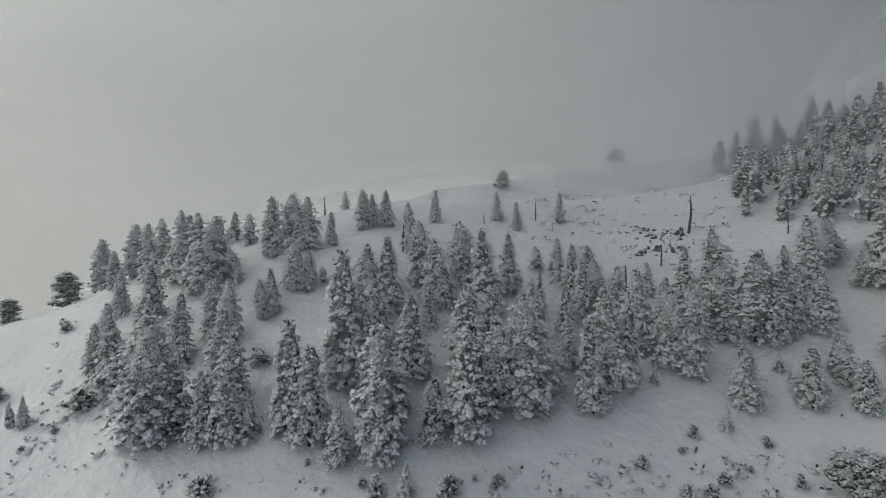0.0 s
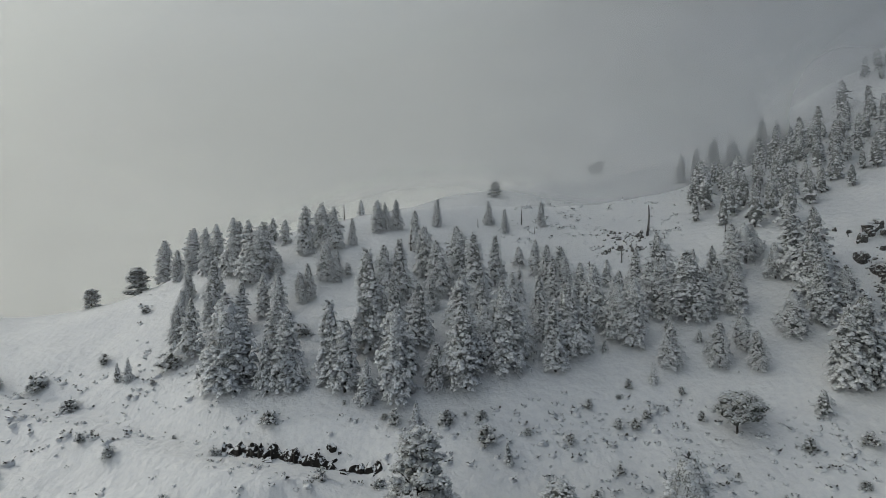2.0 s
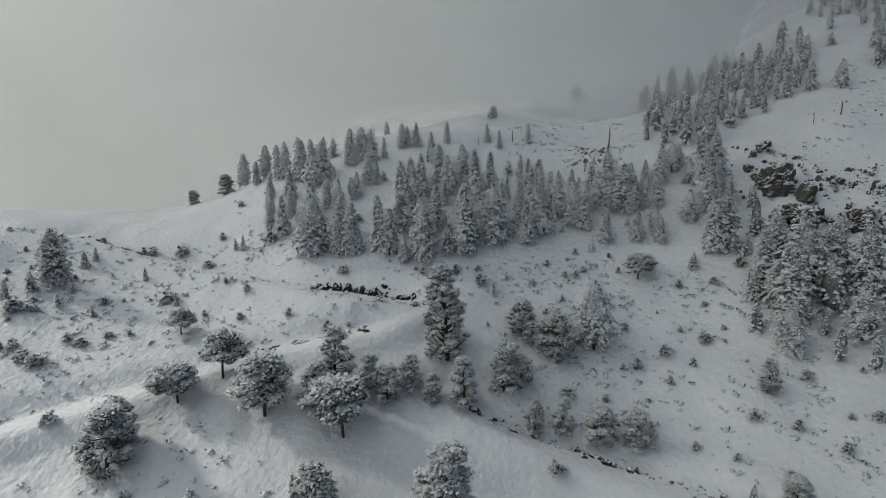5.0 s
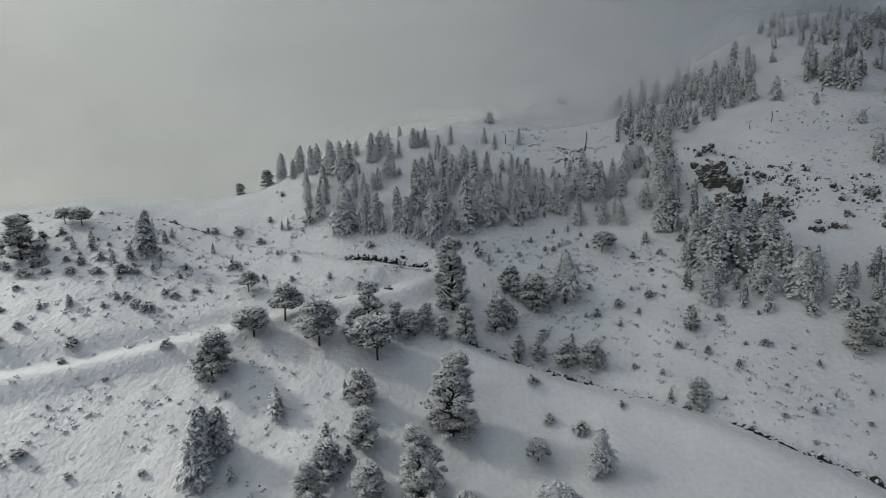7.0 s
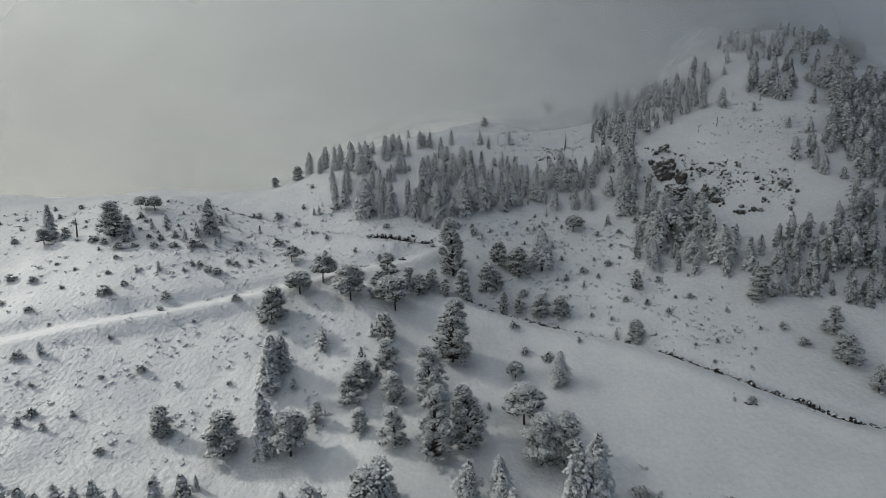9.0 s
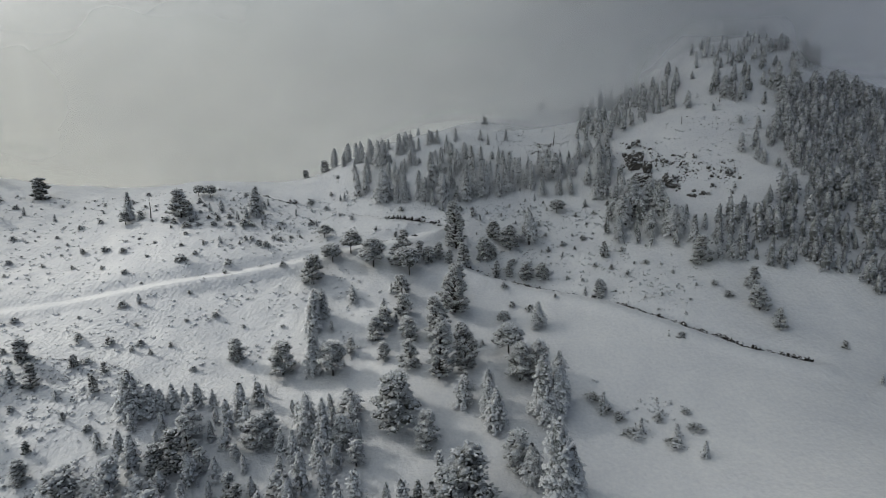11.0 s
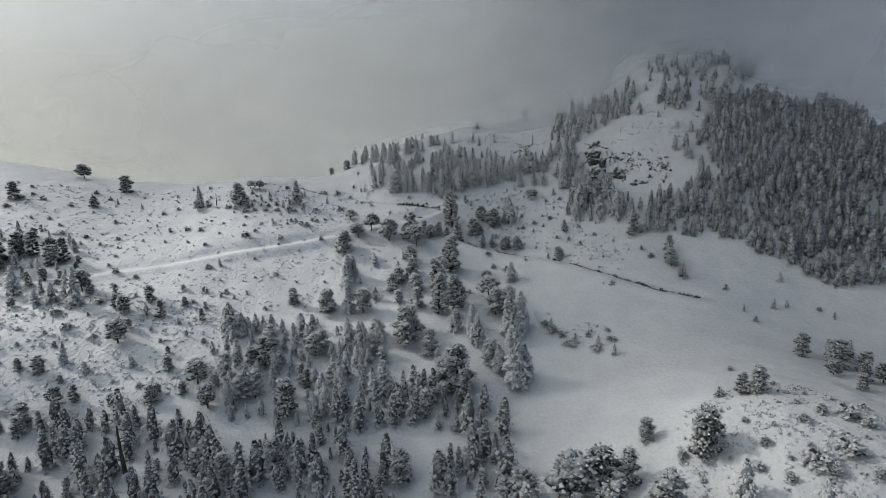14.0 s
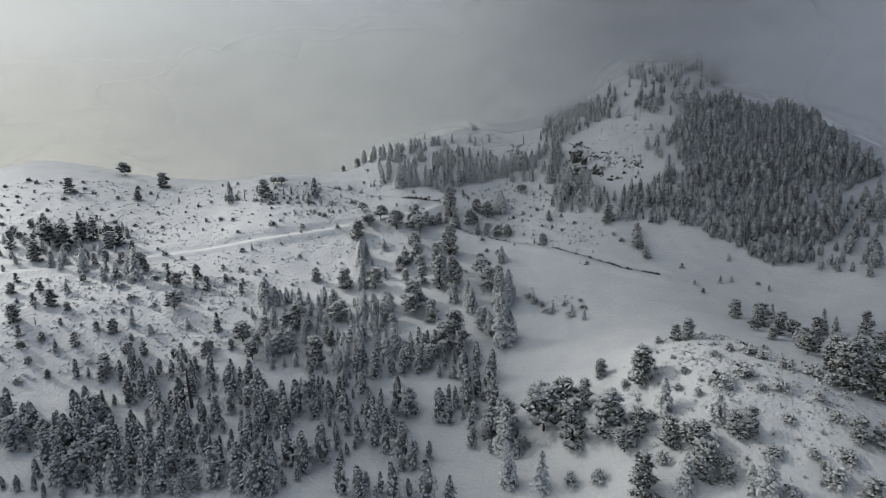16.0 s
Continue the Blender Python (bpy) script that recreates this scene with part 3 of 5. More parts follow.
def pine(rng, height, clumps, leaves, spread, bare, fine=1.0, core=0.74, laden=1.0):
    """A round-headed pine: limbs that carry flattened billows of fine needle tufts, laden with snow."""
    wood, green, white = Soup(), Soup(), Soup()
    lean = Vector((rng.uniform(-0.10, 0.10), rng.uniform(-0.10, 0.10), 0)) * height
    axis = lambda u: Vector((0, 0, height * u)) + lean * u * u
    stem(wood, [axis(u) - (Vector((0, 0, 0.3)) if u == 0 else Vector()) for u in np.linspace(0, 0.9, 6)], np.linspace(0.026, 0.007, 6) * height, 6)
    crown = 0.95 - max(bare, 0.0)
    waves = [(rng.uniform(0, 6.283), rng.uniform(-0.7, 0.9), rng.uniform(-0.60, 0.45)) for _ in range(10)]
    for i in range(clumps):
        nz = 1 - (1.92 if bare < 0.1 else 1.55) * (i + rng.random()) / clumps
        a = i * 2.39996 + rng.uniform(-0.5, 0.5)
        r = math.sqrt(max(0.0, 1 - nz * nz)) ** 0.8 * (1 - (0.40 if bare < 0.1 else 0.15) * nz) * rng.uniform(0.55, 1.12)
        for wa, wn, amp in waves:
            d = abs((a - wa + math.pi) % (2 * math.pi) - math.pi)
            r *= 1 + amp * math.exp(-(d * d) / 0.6 - (nz - wn) ** 2 / 0.12)
        size = spread * height * 2.4 / math.sqrt(clumps) * rng.uniform(0.65, 1.3)
        level = max(bare, 0.0) + crown * (0.5 + 0.47 * nz)
        c = axis(level) + Vector((math.cos(a), math.sin(a), 0)) * r * (spread * height - size * 0.5)
        c.z = max(c.z - 0.3 * size, 0.04 * height + 0.25 * size)
        base = axis(min(0.85, max(0.06, level - 0.14)))
        if i % 2 == 0:
            stem(wood, [base, base.lerp(c, 0.55) + Vector((0, 0, -0.02 * height)), c], [0.011 * height, 0.007 * height, 0.003 * height], 4)
        cushion(green, c, size * core, 0.55, rng, 3, 6, 0.3)
        frost, out = laden * rng.uniform(0.78, 1.0), Vector((math.cos(a), math.sin(a), 0))
        for k in range(leaves):
            h = 1 - 1.5 * (k + 0.5) / leaves
            b = k * 2.39996 + a + rng.uniform(-0.5, 0.5)
            q = math.sqrt(max(0, 1 - h * h))
            face = Vector((math.cos(b) * q, math.sin(b) * q, h))
            length = size * rng.uniform(0.22, 0.44) * fine
            root = c + Vector((face.x, face.y, face.z * 0.6)) * size * rng.uniform(core * 0.72, core * 1.12)
            way = Vector((face.x, face.y, 0.25 * face.z)) + out * 0.35 + Vector((rng.uniform(-0.6, 0.6), rng.uniform(-0.6, 0.6), rng.uniform(-0.45, 0.35)))
            width = length * rng.uniform(0.28, 0.50)
            snowy = rng.choice((0.9, 1.1, 1.3)) if rng.random() < (0.96 if face.z > -0.05 else 0.5) * frost else 0.0
            tuft(green, white, root, way, length, width, rng, snowy, width * rng.uniform(0.4, 0.9))
    return wood, green, white


def dead_stem(rng, height, limbs):
    wood = Soup()
    bend = Vector((rng.uniform(-0.08, 0.08), rng.uniform(-0.08, 0.08), 0)) * height
    axis = lambda u: Vector((0, 0, height * u)) + bend * math.sin(u * 2.2)
    stem(wood, [axis(u) - (Vector((0, 0, 0.3)) if u == 0 else Vector()) for u in np.linspace(0, 1, 7)], np.linspace(0.045, 0.016, 7) * height, 7)
    for k in range(limbs):
        u, a = rng.uniform(0.25, 0.95), rng.uniform(0, 6.28)
        p = axis(u)
        reach = height * rng.uniform(0.08, 0.24)
        q = p + Vector((math.cos(a) * reach, math.sin(a) * reach, rng.uniform(-0.06, 0.08) * height))
        stem(wood, [p, p.lerp(q, 0.5) + Vector((0, 0, 0.02 * height)), q], [0.014 * height, 0.010 * height, 0.004 * height], 4)
    return wood


def plant(kind, soups, mats, names, label, category, size):
    """One thing out of its part meshes, kept for copying."""
    root = tagged(new(kind), label, category)
    root["design"] = size
    for name, soup, mat in zip(names, soups, mats):
        piece = part(name, soup.mesh(name, mat), root)
        if name in ("foliage", "snow_cover"):
            tagged(piece, kind="stuff")
    return root


PARTS = ("trunk", "foliage", "snow_cover")
FIR_TALL = [plant("fir_tree", fir(random.Random(10 + i), 9.0, 1250, g, 0.055), (BARK, NEEDLES, SNOW_TREE), PARTS, "tall dark green fir tree thickly laden with snow", "fir tree", 9.0) for i, g in enumerate((0.21, 0.26, 0.20, 0.28, 0.23, 0.25, 0.22, 0.30))]
FIR_MID = [plant("fir_tree", fir(random.Random(30 + i), 7.0, 420, g, 0.082), (BARK, NEEDLES, SNOW_TREE), PARTS, "slender snow-covered fir tree in a dense stand", "fir tree", 7.0) for i, g in enumerate((0.25, 0.20, 0.27, 0.22, 0.24))]
FIR_YOUNG = [plant("fir_tree", fir(random.Random(50 + i), 3.0, 230, g, 0.11), (BARK, NEEDLES, SNOW_TREE), PARTS, "young fir tree bowed under lumps of snow", "fir tree", 3.0) for i, g in enumerate((0.32, 0.26, 0.36, 0.30))]
PINE = [plant("pine_tree", pine(random.Random(70 + i), 7.0, c, 60, s, b, 0.9), (BARK, PINE_NEEDLES, SNOW_TREE), PARTS, "round-headed mountain pine with snow on its needle cushions", "pine tree", 7.0) for i, (c, s, b) in enumerate(((32, 0.34, 0.05), (32, 0.31, 0.0), (30, 0.27, 0.0), (34, 0.38, 0.14), (30, 0.25, 0.0), (32, 0.35, 0.07), (30, 0.29, 0.0)))]
PINE_UMBRELLA = [plant("pine_tree", pine(random.Random(75 + i), 6.0, 34, 58, s, b, 0.9), (BARK, PINE_NEEDLES, SNOW_TREE), PARTS, "flat-topped umbrella pine with bare dark limbs and snowy crown", "pine tree", 6.0) for i, (s, b) in enumerate(((0.46, 0.30), (0.42, 0.26), (0.50, 0.34)))]
PINE_GREAT = [plant("pine_tree", pine(random.Random(78 + i), 14.0, 120, 48, g, 0.0), (BARK, PINE_NEEDLES, SNOW_TREE), PARTS, "great dense pine tree, white with snow on layered limbs", "pine tree", 14.0) for i, g in enumerate((0.29, 0.25))]
PINE_FAR = [plant("pine_tree", pine(random.Random(80 + i), 6.0, c, 26, s, b, 1.2, 0.74, 0.62), (BARK, DARK_NEEDLES, SNOW_TREE), PARTS, "dark bushy pine tree dusted with snow on the open slope", "pine tree", 6.0) for i, (c, s, b) in enumerate(((24, 0.30, 0.02), (24, 0.33, 0.04), (22, 0.25, 0.0), (25, 0.37, 0.12)))]
SHRUB = [plant("shrub", pine(random.Random(90 + i), 1.2, c, 14, s, 0.0, 1.7, 0.55), (BARK, TWIGS, SNOW_TREE), ("stem", "foliage", "snow_cover"), "low evergreen shrub poking out of the snow", "shrub", 1.2) for i, (c, s) in enumerate(((9, 0.42), (7, 0.34), (10, 0.55), (8, 0.38), (10, 0.70)))]
STEM = []
for i, n in enumerate((3, 7, 12)):
    STEM.append(tagged(new("dead_tree_stem", dead_stem(random.Random(110 + i), 4.0, n).mesh("dead_tree_stem", DEADWOOD)), "bare grey broken stem of a dead tree", "dead tree"))
    STEM[-1]["design"] = 4.0

used = set()


def set_plants(models, places, group, seed, widen=1.0, sink=0.05):
    """Stands copies of the models at (x, y, height) places on the snow."""
    rng = random.Random(seed)
    for x, y, h in places:
        model = rng.choice(models)
        k = h / model["design"]
        m = pose(x, y, z_at(x, y) - sink * min(h, 2), rng.uniform(-2, 2), rng.uniform(-2, 2), rng.uniform(0, 360)) @ Matrix.Diagonal((k * widen * rng.uniform(0.92, 1.1), k * widen * rng.uniform(0.92, 1.1), k, 1))
        if model.name not in used:
            used.add(model.name)
            model.matrix_basis = m
            model["group"] = group
        else:
            tagged(copy_thing(model, m @ Matrix.Diagonal((*model.scale, 1)).inverted()), group=group)


def copy_clean(models):
    """Takes away models that were never set."""
    for model in models:
        if model.name not in used:
            for ob in (*model.children_recursive, model):
                bpy.data.objects.remove(ob)


# ---- trees where they stand: x, y, height ----
GROVE_LOW = [
    (-33.3, 51, 5.5), (-30.6, 49.1, 7.1), (-24.9, 43.7, 11.2), (-23.1, 43.4, 10.5), (-25.9, 52.1, 6.3), (-23.6, 54.2, 5.8), (-21.3, 53.1, 6.4),
    (-17.4, 43.2, 8.9), (-19.5, 43, 6.1), (-12.6, 43.5, 9.5), (-10.9, 42.5, 8.1), (-8.3, 41.2, 5), (-8.9, 47.9, 12.2), (-6.8, 47.5, 7.3),
    (-5.1, 41.8, 10.5), (-3, 49.4, 7.7), (-0.9, 43.5, 5.3), (2.2, 49.9, 8.5), (2.3, 44, 9.8), (4.6, 46.7, 8), (6.9, 46.5, 10.6),
    (9, 48.9, 8.5), (12.6, 55.4, 6), (12.9, 46.8, 8.3), (15.1, 49.2, 9.5), (17.1, 50, 7.4),
]
GROVE_LOW_YOUNG = [
    (-24.8, 50.7, 2.8), (-16.1, 43, 4.2),
]
GROVE_HIGH = [
    (-45.2, 70.7, 7.1), (-36, 59.6, 5), (-39.9, 69.3, 7), (-36.1, 65.6, 7.1), (-34.4, 65.7, 7.4), (-31.1, 63.4, 8.7), (-27.7, 60.9, 9.2),
    (-26.1, 61.1, 8.4), (-21.1, 65.8, 7.4), (-18.4, 67.3, 6.9), (-16.8, 67.2, 6.7), (-16.4, 59.5, 5.7), (-15, 59.5, 4.7), (-14.2, 68.6, 4.4),
    (-10.7, 73.4, 5.5), (-9.5, 74.3, 4.5), (-7.8, 74.6, 5.1), (-19.1, 56.3, 4.3), (-18.1, 56.6, 5.1), (-7.8, 56.1, 7.6), (-5.7, 56.3, 8.3),
    (-4.3, 69, 6.3), (-2.6, 62.3, 7.6), (-0.5, 58.8, 7.5), (-1.1, 78, 4.9), (2.3, 63.4, 7.7), (4.5, 57.9, 9.5), (7.5, 62.1, 7.3),
    (8.3, 81.4, 4.5), (10.9, 78.4, 4.3),
]
GROVE_HIGH_MORE = [
    (17.9, 81.9, 4.7), (-30.8, 65.5, 7.1),
]
GROVE_HIGH_YOUNG = [
    (-23.7, 61.4, 3.1), (-28, 71.9, 4.1), (-25.4, 70.4, 4), (-15.4, 85.4, 3.3), (-13.6, 60.4, 2.2),
]
GROVE_EAST = [
    (13.8, 65.3, 5.5), (15.3, 63.1, 6.1), (18, 65.6, 4.8), (22.9, 55.5, 5.9), (27.4, 61.1, 5.9), (22, 51.7, 7.8), (23.2, 50.6, 8.9),
    (27.4, 56.3, 7.1), (28.6, 54.4, 8.2), (31.2, 53.7, 9.2), (33.3, 53.1, 6.8), (35.6, 53.8, 6.7), (37.2, 52.4, 6.2), (26.4, 47, 6.1),
    (31.7, 46.1, 5.4), (35.1, 47.2, 4.6), (35.1, 44.5, 4.6), (43.2, 60.9, 5.9), (44.5, 56.2, 5),
]
GROVE_EAST_YOUNG = [
    (11.8, 67.6, 3.3), (23.9, 62.9, 4.1), (19.6, 50, 1.6), (31.3, 48.4, 1.3), (31.1, 49.7, 1.8),
]
GULLY_FIRS = [
    (46.3, 55.6, 9.6), (48.6, 54.2, 9.4), (45.6, 50.6, 9.1), (40.7, 47.2, 5.7), (44.5, 47.6, 8.1), (43.2, 40, 9.7), (47, 51, 5),
    (45.2, 31.6, 8.8), (50.4, 36.7, 5), (43.1, 30.2, 4.7), (47.8, 33.7, 9.6), (46.1, 25.4, 10), (43.5, 21.2, 7.2), (44.8, 61.9, 4.7),
    (48.2, 30.3, 7.3), (45.2, 28.6, 6.6),
]
GULLY_FIRS_YOUNG = [
    (38, 38.1, 2.8), (45.7, 38, 3.7), (43.1, 41, 3.1),
]
BEND_GREAT_PINE = [
    (-1.3, 24.8, 14.5),
]
BEND_UMBRELLA_PINES = [
    (-34.7, 16.1, 5.7), (-30.4, 19.6, 6.8), (-39.6, 27.8, 4.3), (-13.7, 13, 8.1), (29.4, 38.4, 4.7),
]
BEND_PINES = [
    (-38.6, 10.2, 6.4), (-38.2, 7.1, 8.5), (-23.5, 14.8, 8.5), (-16.2, 21.1, 7.7), (-17.6, 16.1, 6.6), (-11.7, 18.6, 6.4), (-9, 18.1, 5.2), (-6.1, 19.9, 5.3),
    (-3.3, 18, 4.2), (0.8, 19.1, 6.9), (6.2, 20.8, 7.4), (8.5, 21.5, 5.4), (9.6, 29, 6.3), (12.8, 27.2, 5.8), (14.1, 25.7, 7.7),
    (9.6, 16.6, 5), (13, 16.4, 5.4), (17.5, 14.7, 5.6), (22.1, 16.2, 3.1), (22.2, 13.9, 3.7), (38.3, 16.8, 4.9),
]
BEND_FIRS = [
    (19.8, 27.9, 10.5),
]
MEADOW_FIRS = [
    (-96.4, 27.9, 8.6), (-61.5, 34.2, 9.2), (-34.7, -4.4, 7.8), (-32.8, -3.5, 6.9), (-18.5, -4.9, 7), (-34.6, -7.4, 10.3), (-31.7, -18.7, 10.5), (18.2, -28.2, 11.1),
    (-0, -27.3, 6.8), (4.8, -27.4, 7.7), (17.6, -5, 6.7),
]
MEADOW_YOUNG_FIRS = [
    (-26.9, 1.8, 4.1), (-17.7, 5.8, 2.9), (-15.8, -3.9, 2.9), (-27.2, 2.8, 4.1), (-33.5, -3.1, 6),
]
MEADOW_PINES = [
    (-96.1, 24.9, 4.2), (-80.5, 26.5, 8.9), (-14.9, 4.2, 6.8), (-14.2, -1.7, 6.4), (-19.9, -9.3, 6.5), (-12.2, -9.1, 6.1), (34.1, 3.6, 5.2),
    (-38, -19.6, 8.3), (-27.5, -19.2, 8.2), (-48.5, -17.4, 5.8), (-12.5, -27.4, 8.1),
    (-18.1, -6.5, 6.6), (-11.1, -17.7, 7.2), (-24.8, -13, 4.3), (-17.4, -14.8, 4.8), (15.2, -21.4, 9.2), (16.6, 15, 5.3), (21.2, 13.6, 5.5),
    (67.7, -2.6, 5.9), (66.1, -8.7, 6.3), (67.3, -14.4, 5.3), (59.2, 6.4, 8.2),
]
FIELD_SHRUBS = [
    (25, -27.6, 1.9), (26.5, -30.5, 2.4), (28.6, -32.5, 1.8), (29.7, -35.8, 1.3), (35.3, -33.6, 1.7), (36.2, -39.2, 1.3), (40.5, -33, 1.2), (40.6, -36.7, 1.4), (61.6, -4.1, 1.8),
]
MEADOW_GREAT_PINES = [
    (-1.8, 1, 13.4), (-5.1, -20.3, 13.4), (0.7, -17.6, 11), (-5.8, -8.6, 11.4),
]
MEADOW_UMBRELLA_PINES = [
    (-81.4, 40.1, 3.8), (-77.5, 39.5, 4.2), (10, -13.7, 7.8), (9.9, -2.4, 3.5),
]
DELL_FIRS = [
    (14.8, -49, 16.2), (15, -31.7, 13.3), (4.8, -31.2, 8.5), (10.8, -44.1, 7.6), (-28.7, -36, 9.6), (-25.4, -37.4, 9.6), (-59.3, -37.5, 9.9),
    (-19.4, -37.1, 5.6),
]
DELL_PINES = [
    (11.6, -21.3, 9), (9.2, -41.5, 7.9), (-12.8, -33.1, 11.9), (-7.1, -37.2, 8.2), (-47.7, -41.7, 6.7), (-36.6, -38.9, 6.9), (-34.9, -36.7, 7),
    (-21.9, -37.1, 6.7), (-2.6, -49.4, 9.7),
]
DELL_YOUNG_FIRS = [
    (-0.4, -28, 5.9), (39.7, -42.9, 3.3), (-56.9, -36.1, 6.4), (-54, -33.9, 5.7), (-50.5, -31.7, 5), (-47.7, -31.3, 4.2), (-44.1, -28.6, 4.2),
    (-40, -28.6, 5.1), (-55.5, -35.2, 5.1), (-52.4, -32.7, 4.7),
]
KNOLL_PINES = [
    (56.2, -77.5, 5.8), (53.8, -76.2, 4.5), (42.1, -88.3, 9.4), (35.4, -79.1, 5.1), (54.2, -109.5, 6.8), (52.2, -108.4, 5.7), (45.4, -108.3, 7),
    (44.9, -113.2, 8.6), (42.1, -105.1, 7.2), (37.7, -100.3, 6.8), (33, -97.4, 10.9), (21, -86.8, 12.1), (25.5, -85.9, 10.7), (25.7, -95.2, 11.8),
    (30.4, -86.4, 7.9), (34.9, -112.9, 10.5), (48.1, -114.5, 5.5), (34.5, -102.1, 6), (79.7, -52, 5.9), (82.9, -59.1, 7.2), (82.9, -67.2, 4.8),
    (87, -66.5, 4.8), (84.7, -78.9, 6.3), (82, -78.6, 5.8), (85.2, -85.8, 7.3), (78.6, -98.4, 10.7), (83, -100.3, 9.5), (92.4, -82.7, 6.9),
    (106.4, -64.9, 6.9), (98.6, -80.7, 8.1),
]
KNOLL_PINES_MORE = [
    (79.9, -91.5, 6.2), (84.8, -94.4, 6.7), (70.6, -113.2, 5.4), (73.8, -114.3, 5.4),
]
KNOLL_FIRS = [
    (43.4, -98.3, 8), (50.4, -104.6, 7.5), (41.3, -113.9, 8.4), (52.3, -119.3, 7.9), (11.6, -88.8, 12.1), (17.8, -103.5, 9.1), (95.8, -64.7, 7.3),
    (97.2, -67.2, 6), (11.9, -99.5, 10.2), (50.9, -117.4, 5.2),
]
KNOLL_SHRUBS = [
    (50, -75.4, 2.3), (56.4, -113.7, 2.5), (62.1, -115.1, 2.1), (62.4, -119.8, 4), (66.8, -122.6, 4.1), (57.3, -88.5, 1.8), (61.1, -86.8, 2.1),
    (64.6, -88.2, 2.3), (66.4, -90.4, 2.3), (68.5, -93.9, 2.4), (59.3, -96.5, 2.4), (54.5, -97.4, 2.9), (55.4, -99.2, 2.4), (60.5, -100.7, 1.9),
    (63.9, -101.3, 2.3), (69.7, -94.9, 2.9), (73.2, -96.4, 3.1), (74.9, -98.9, 2.6), (69.3, -104.5, 2.2), (49.9, -91, 1.8), (47.3, -94.9, 1.7),
    (49.8, -98.4, 1.9), (40.7, -97.8, 2.2), (38.8, -86.9, 2.1), (62, -107.7, 1.5), (62.8, -116.9, 1.8), (66.8, -116.3, 2.5), (69.5, -109.1, 2.4),
    (55.8, -119.9, 2), (39.8, -107.1, 2.5),
]
KNOLL_SHRUBS_MORE = [
    (23.7, -103.9, 3.7), (28.9, -104.9, 2.7),
]
WEST_PINES = [
    (-140.9, -20.4, 9.2), (-135.9, -20.5, 10), (-133.5, -14.4, 8.3), (-129.8, -13.4, 8.3), (-138.7, -30.3, 7.7), (-120.3, -13.7, 8.3), (-121.9, -16.7, 7),
    (-119.5, -50.2, 6.1), (-84.7, -45.7, 7.1), (-85, -29.7, 5.5), (-97.7, -55.8, 5.2), (-90.5, -61.5, 5.1), (-86.4, -60.4, 4.8), (-105.4, -61.1, 5.1),
    (-94, -66.5, 6.5), (-69.2, -51.5, 4.5), (-60.7, -54.5, 6.8), (-77.8, -60.8, 3.2), (-102.6, -55.9, 3.6), (-104.9, -28.4, 7.3), (-55.8, -60.5, 6.6),
    (-38.3, -59.1, 9.3), (-37.3, -49.7, 5.8), (-102.5, -28.7, 4.6), (-151.3, -24.7, 7.2), (-145.5, -16.3, 8.5), (-125, -57.7, 6.2), (-125.4, -11.2, 6.2),
    (-144.7, -22.9, 5.9), (-91.8, -34.4, 4.5),
]
WEST_PINES_MORE = [
    (-136.6, -41.3, 3.6), (-69.3, -59.7, 5),
]
WEST_FIRS = [
    (-120.6, -33.4, 8.5), (-102.3, -35.3, 11), (-105.4, -33.6, 7.6), (-94.4, -52.3, 6.1), (-61, -37.2, 8.2), (-109.3, -63.7, 4.2),
]
WEST_YOUNG_FIRS = [
    (-130, -28.9, 5.9), (-112, -36.7, 4.8), (-109.1, -34.4, 5.8), (-118.9, -43.9, 4.1), (-87.9, -54.3, 3.3), (-78.2, -51.2, 3.7), (-61.1, -44.8, 3.4),
    (-83.2, -35, 4),
]
GULLY_LOW = [
    (49.1, 28.3, 12.2), (51.6, 19.9, 7.2), (55.9, 17.4, 8.7), (57.9, 16.6, 8.1), (64.3, 16.4, 4.5), (60.5, 13.5, 7.2), (47.3, 47.9, 6),
    (42, 40, 8.6), (55.7, 25.4, 10.3), (54.2, 29.8, 9.3), (63.8, 6.9, 4.6),
]
GULLY_LOW_YOUNG = [
    (65.9, 12.9, 3.8), (66.4, 5.7, 4),
]
FIRS_SLOPE = [
    (-29.9, -40.6, 5.9), (-25.3, -42, 5.9), (5.7, -33.7, 9), (17.5, -30.8, 11.1), (-3.7, -47.2, 9.9), (-9.9, -50.3, 8.6), (-31.9, -53.1, 6.7),
    (-19.4, -51.6, 8.3), (-17, -50.6, 9.6), (-22.6, -50.1, 5.5), (-12.9, -48.4, 5.6), (-53.8, -47.9, 7.1), (-41, -46.4, 4.6), (-32.4, -39.3, 5.2),
    (17.1, -47.1, 9.6),
]
PINES_SLOPE = [
    (-88.8, -35.7, 5.5), (-79.5, -34.8, 5.3), (0.5, -48.3, 12.4), (-47.4, -46.6, 8.3), (-50.2, -47.2, 5.6), (-62.9, -50.4, 2.8), (-35.9, -51, 5.5),
    (-63, -57.3, 3.6), (-68.8, -57.6, 3.1),
]
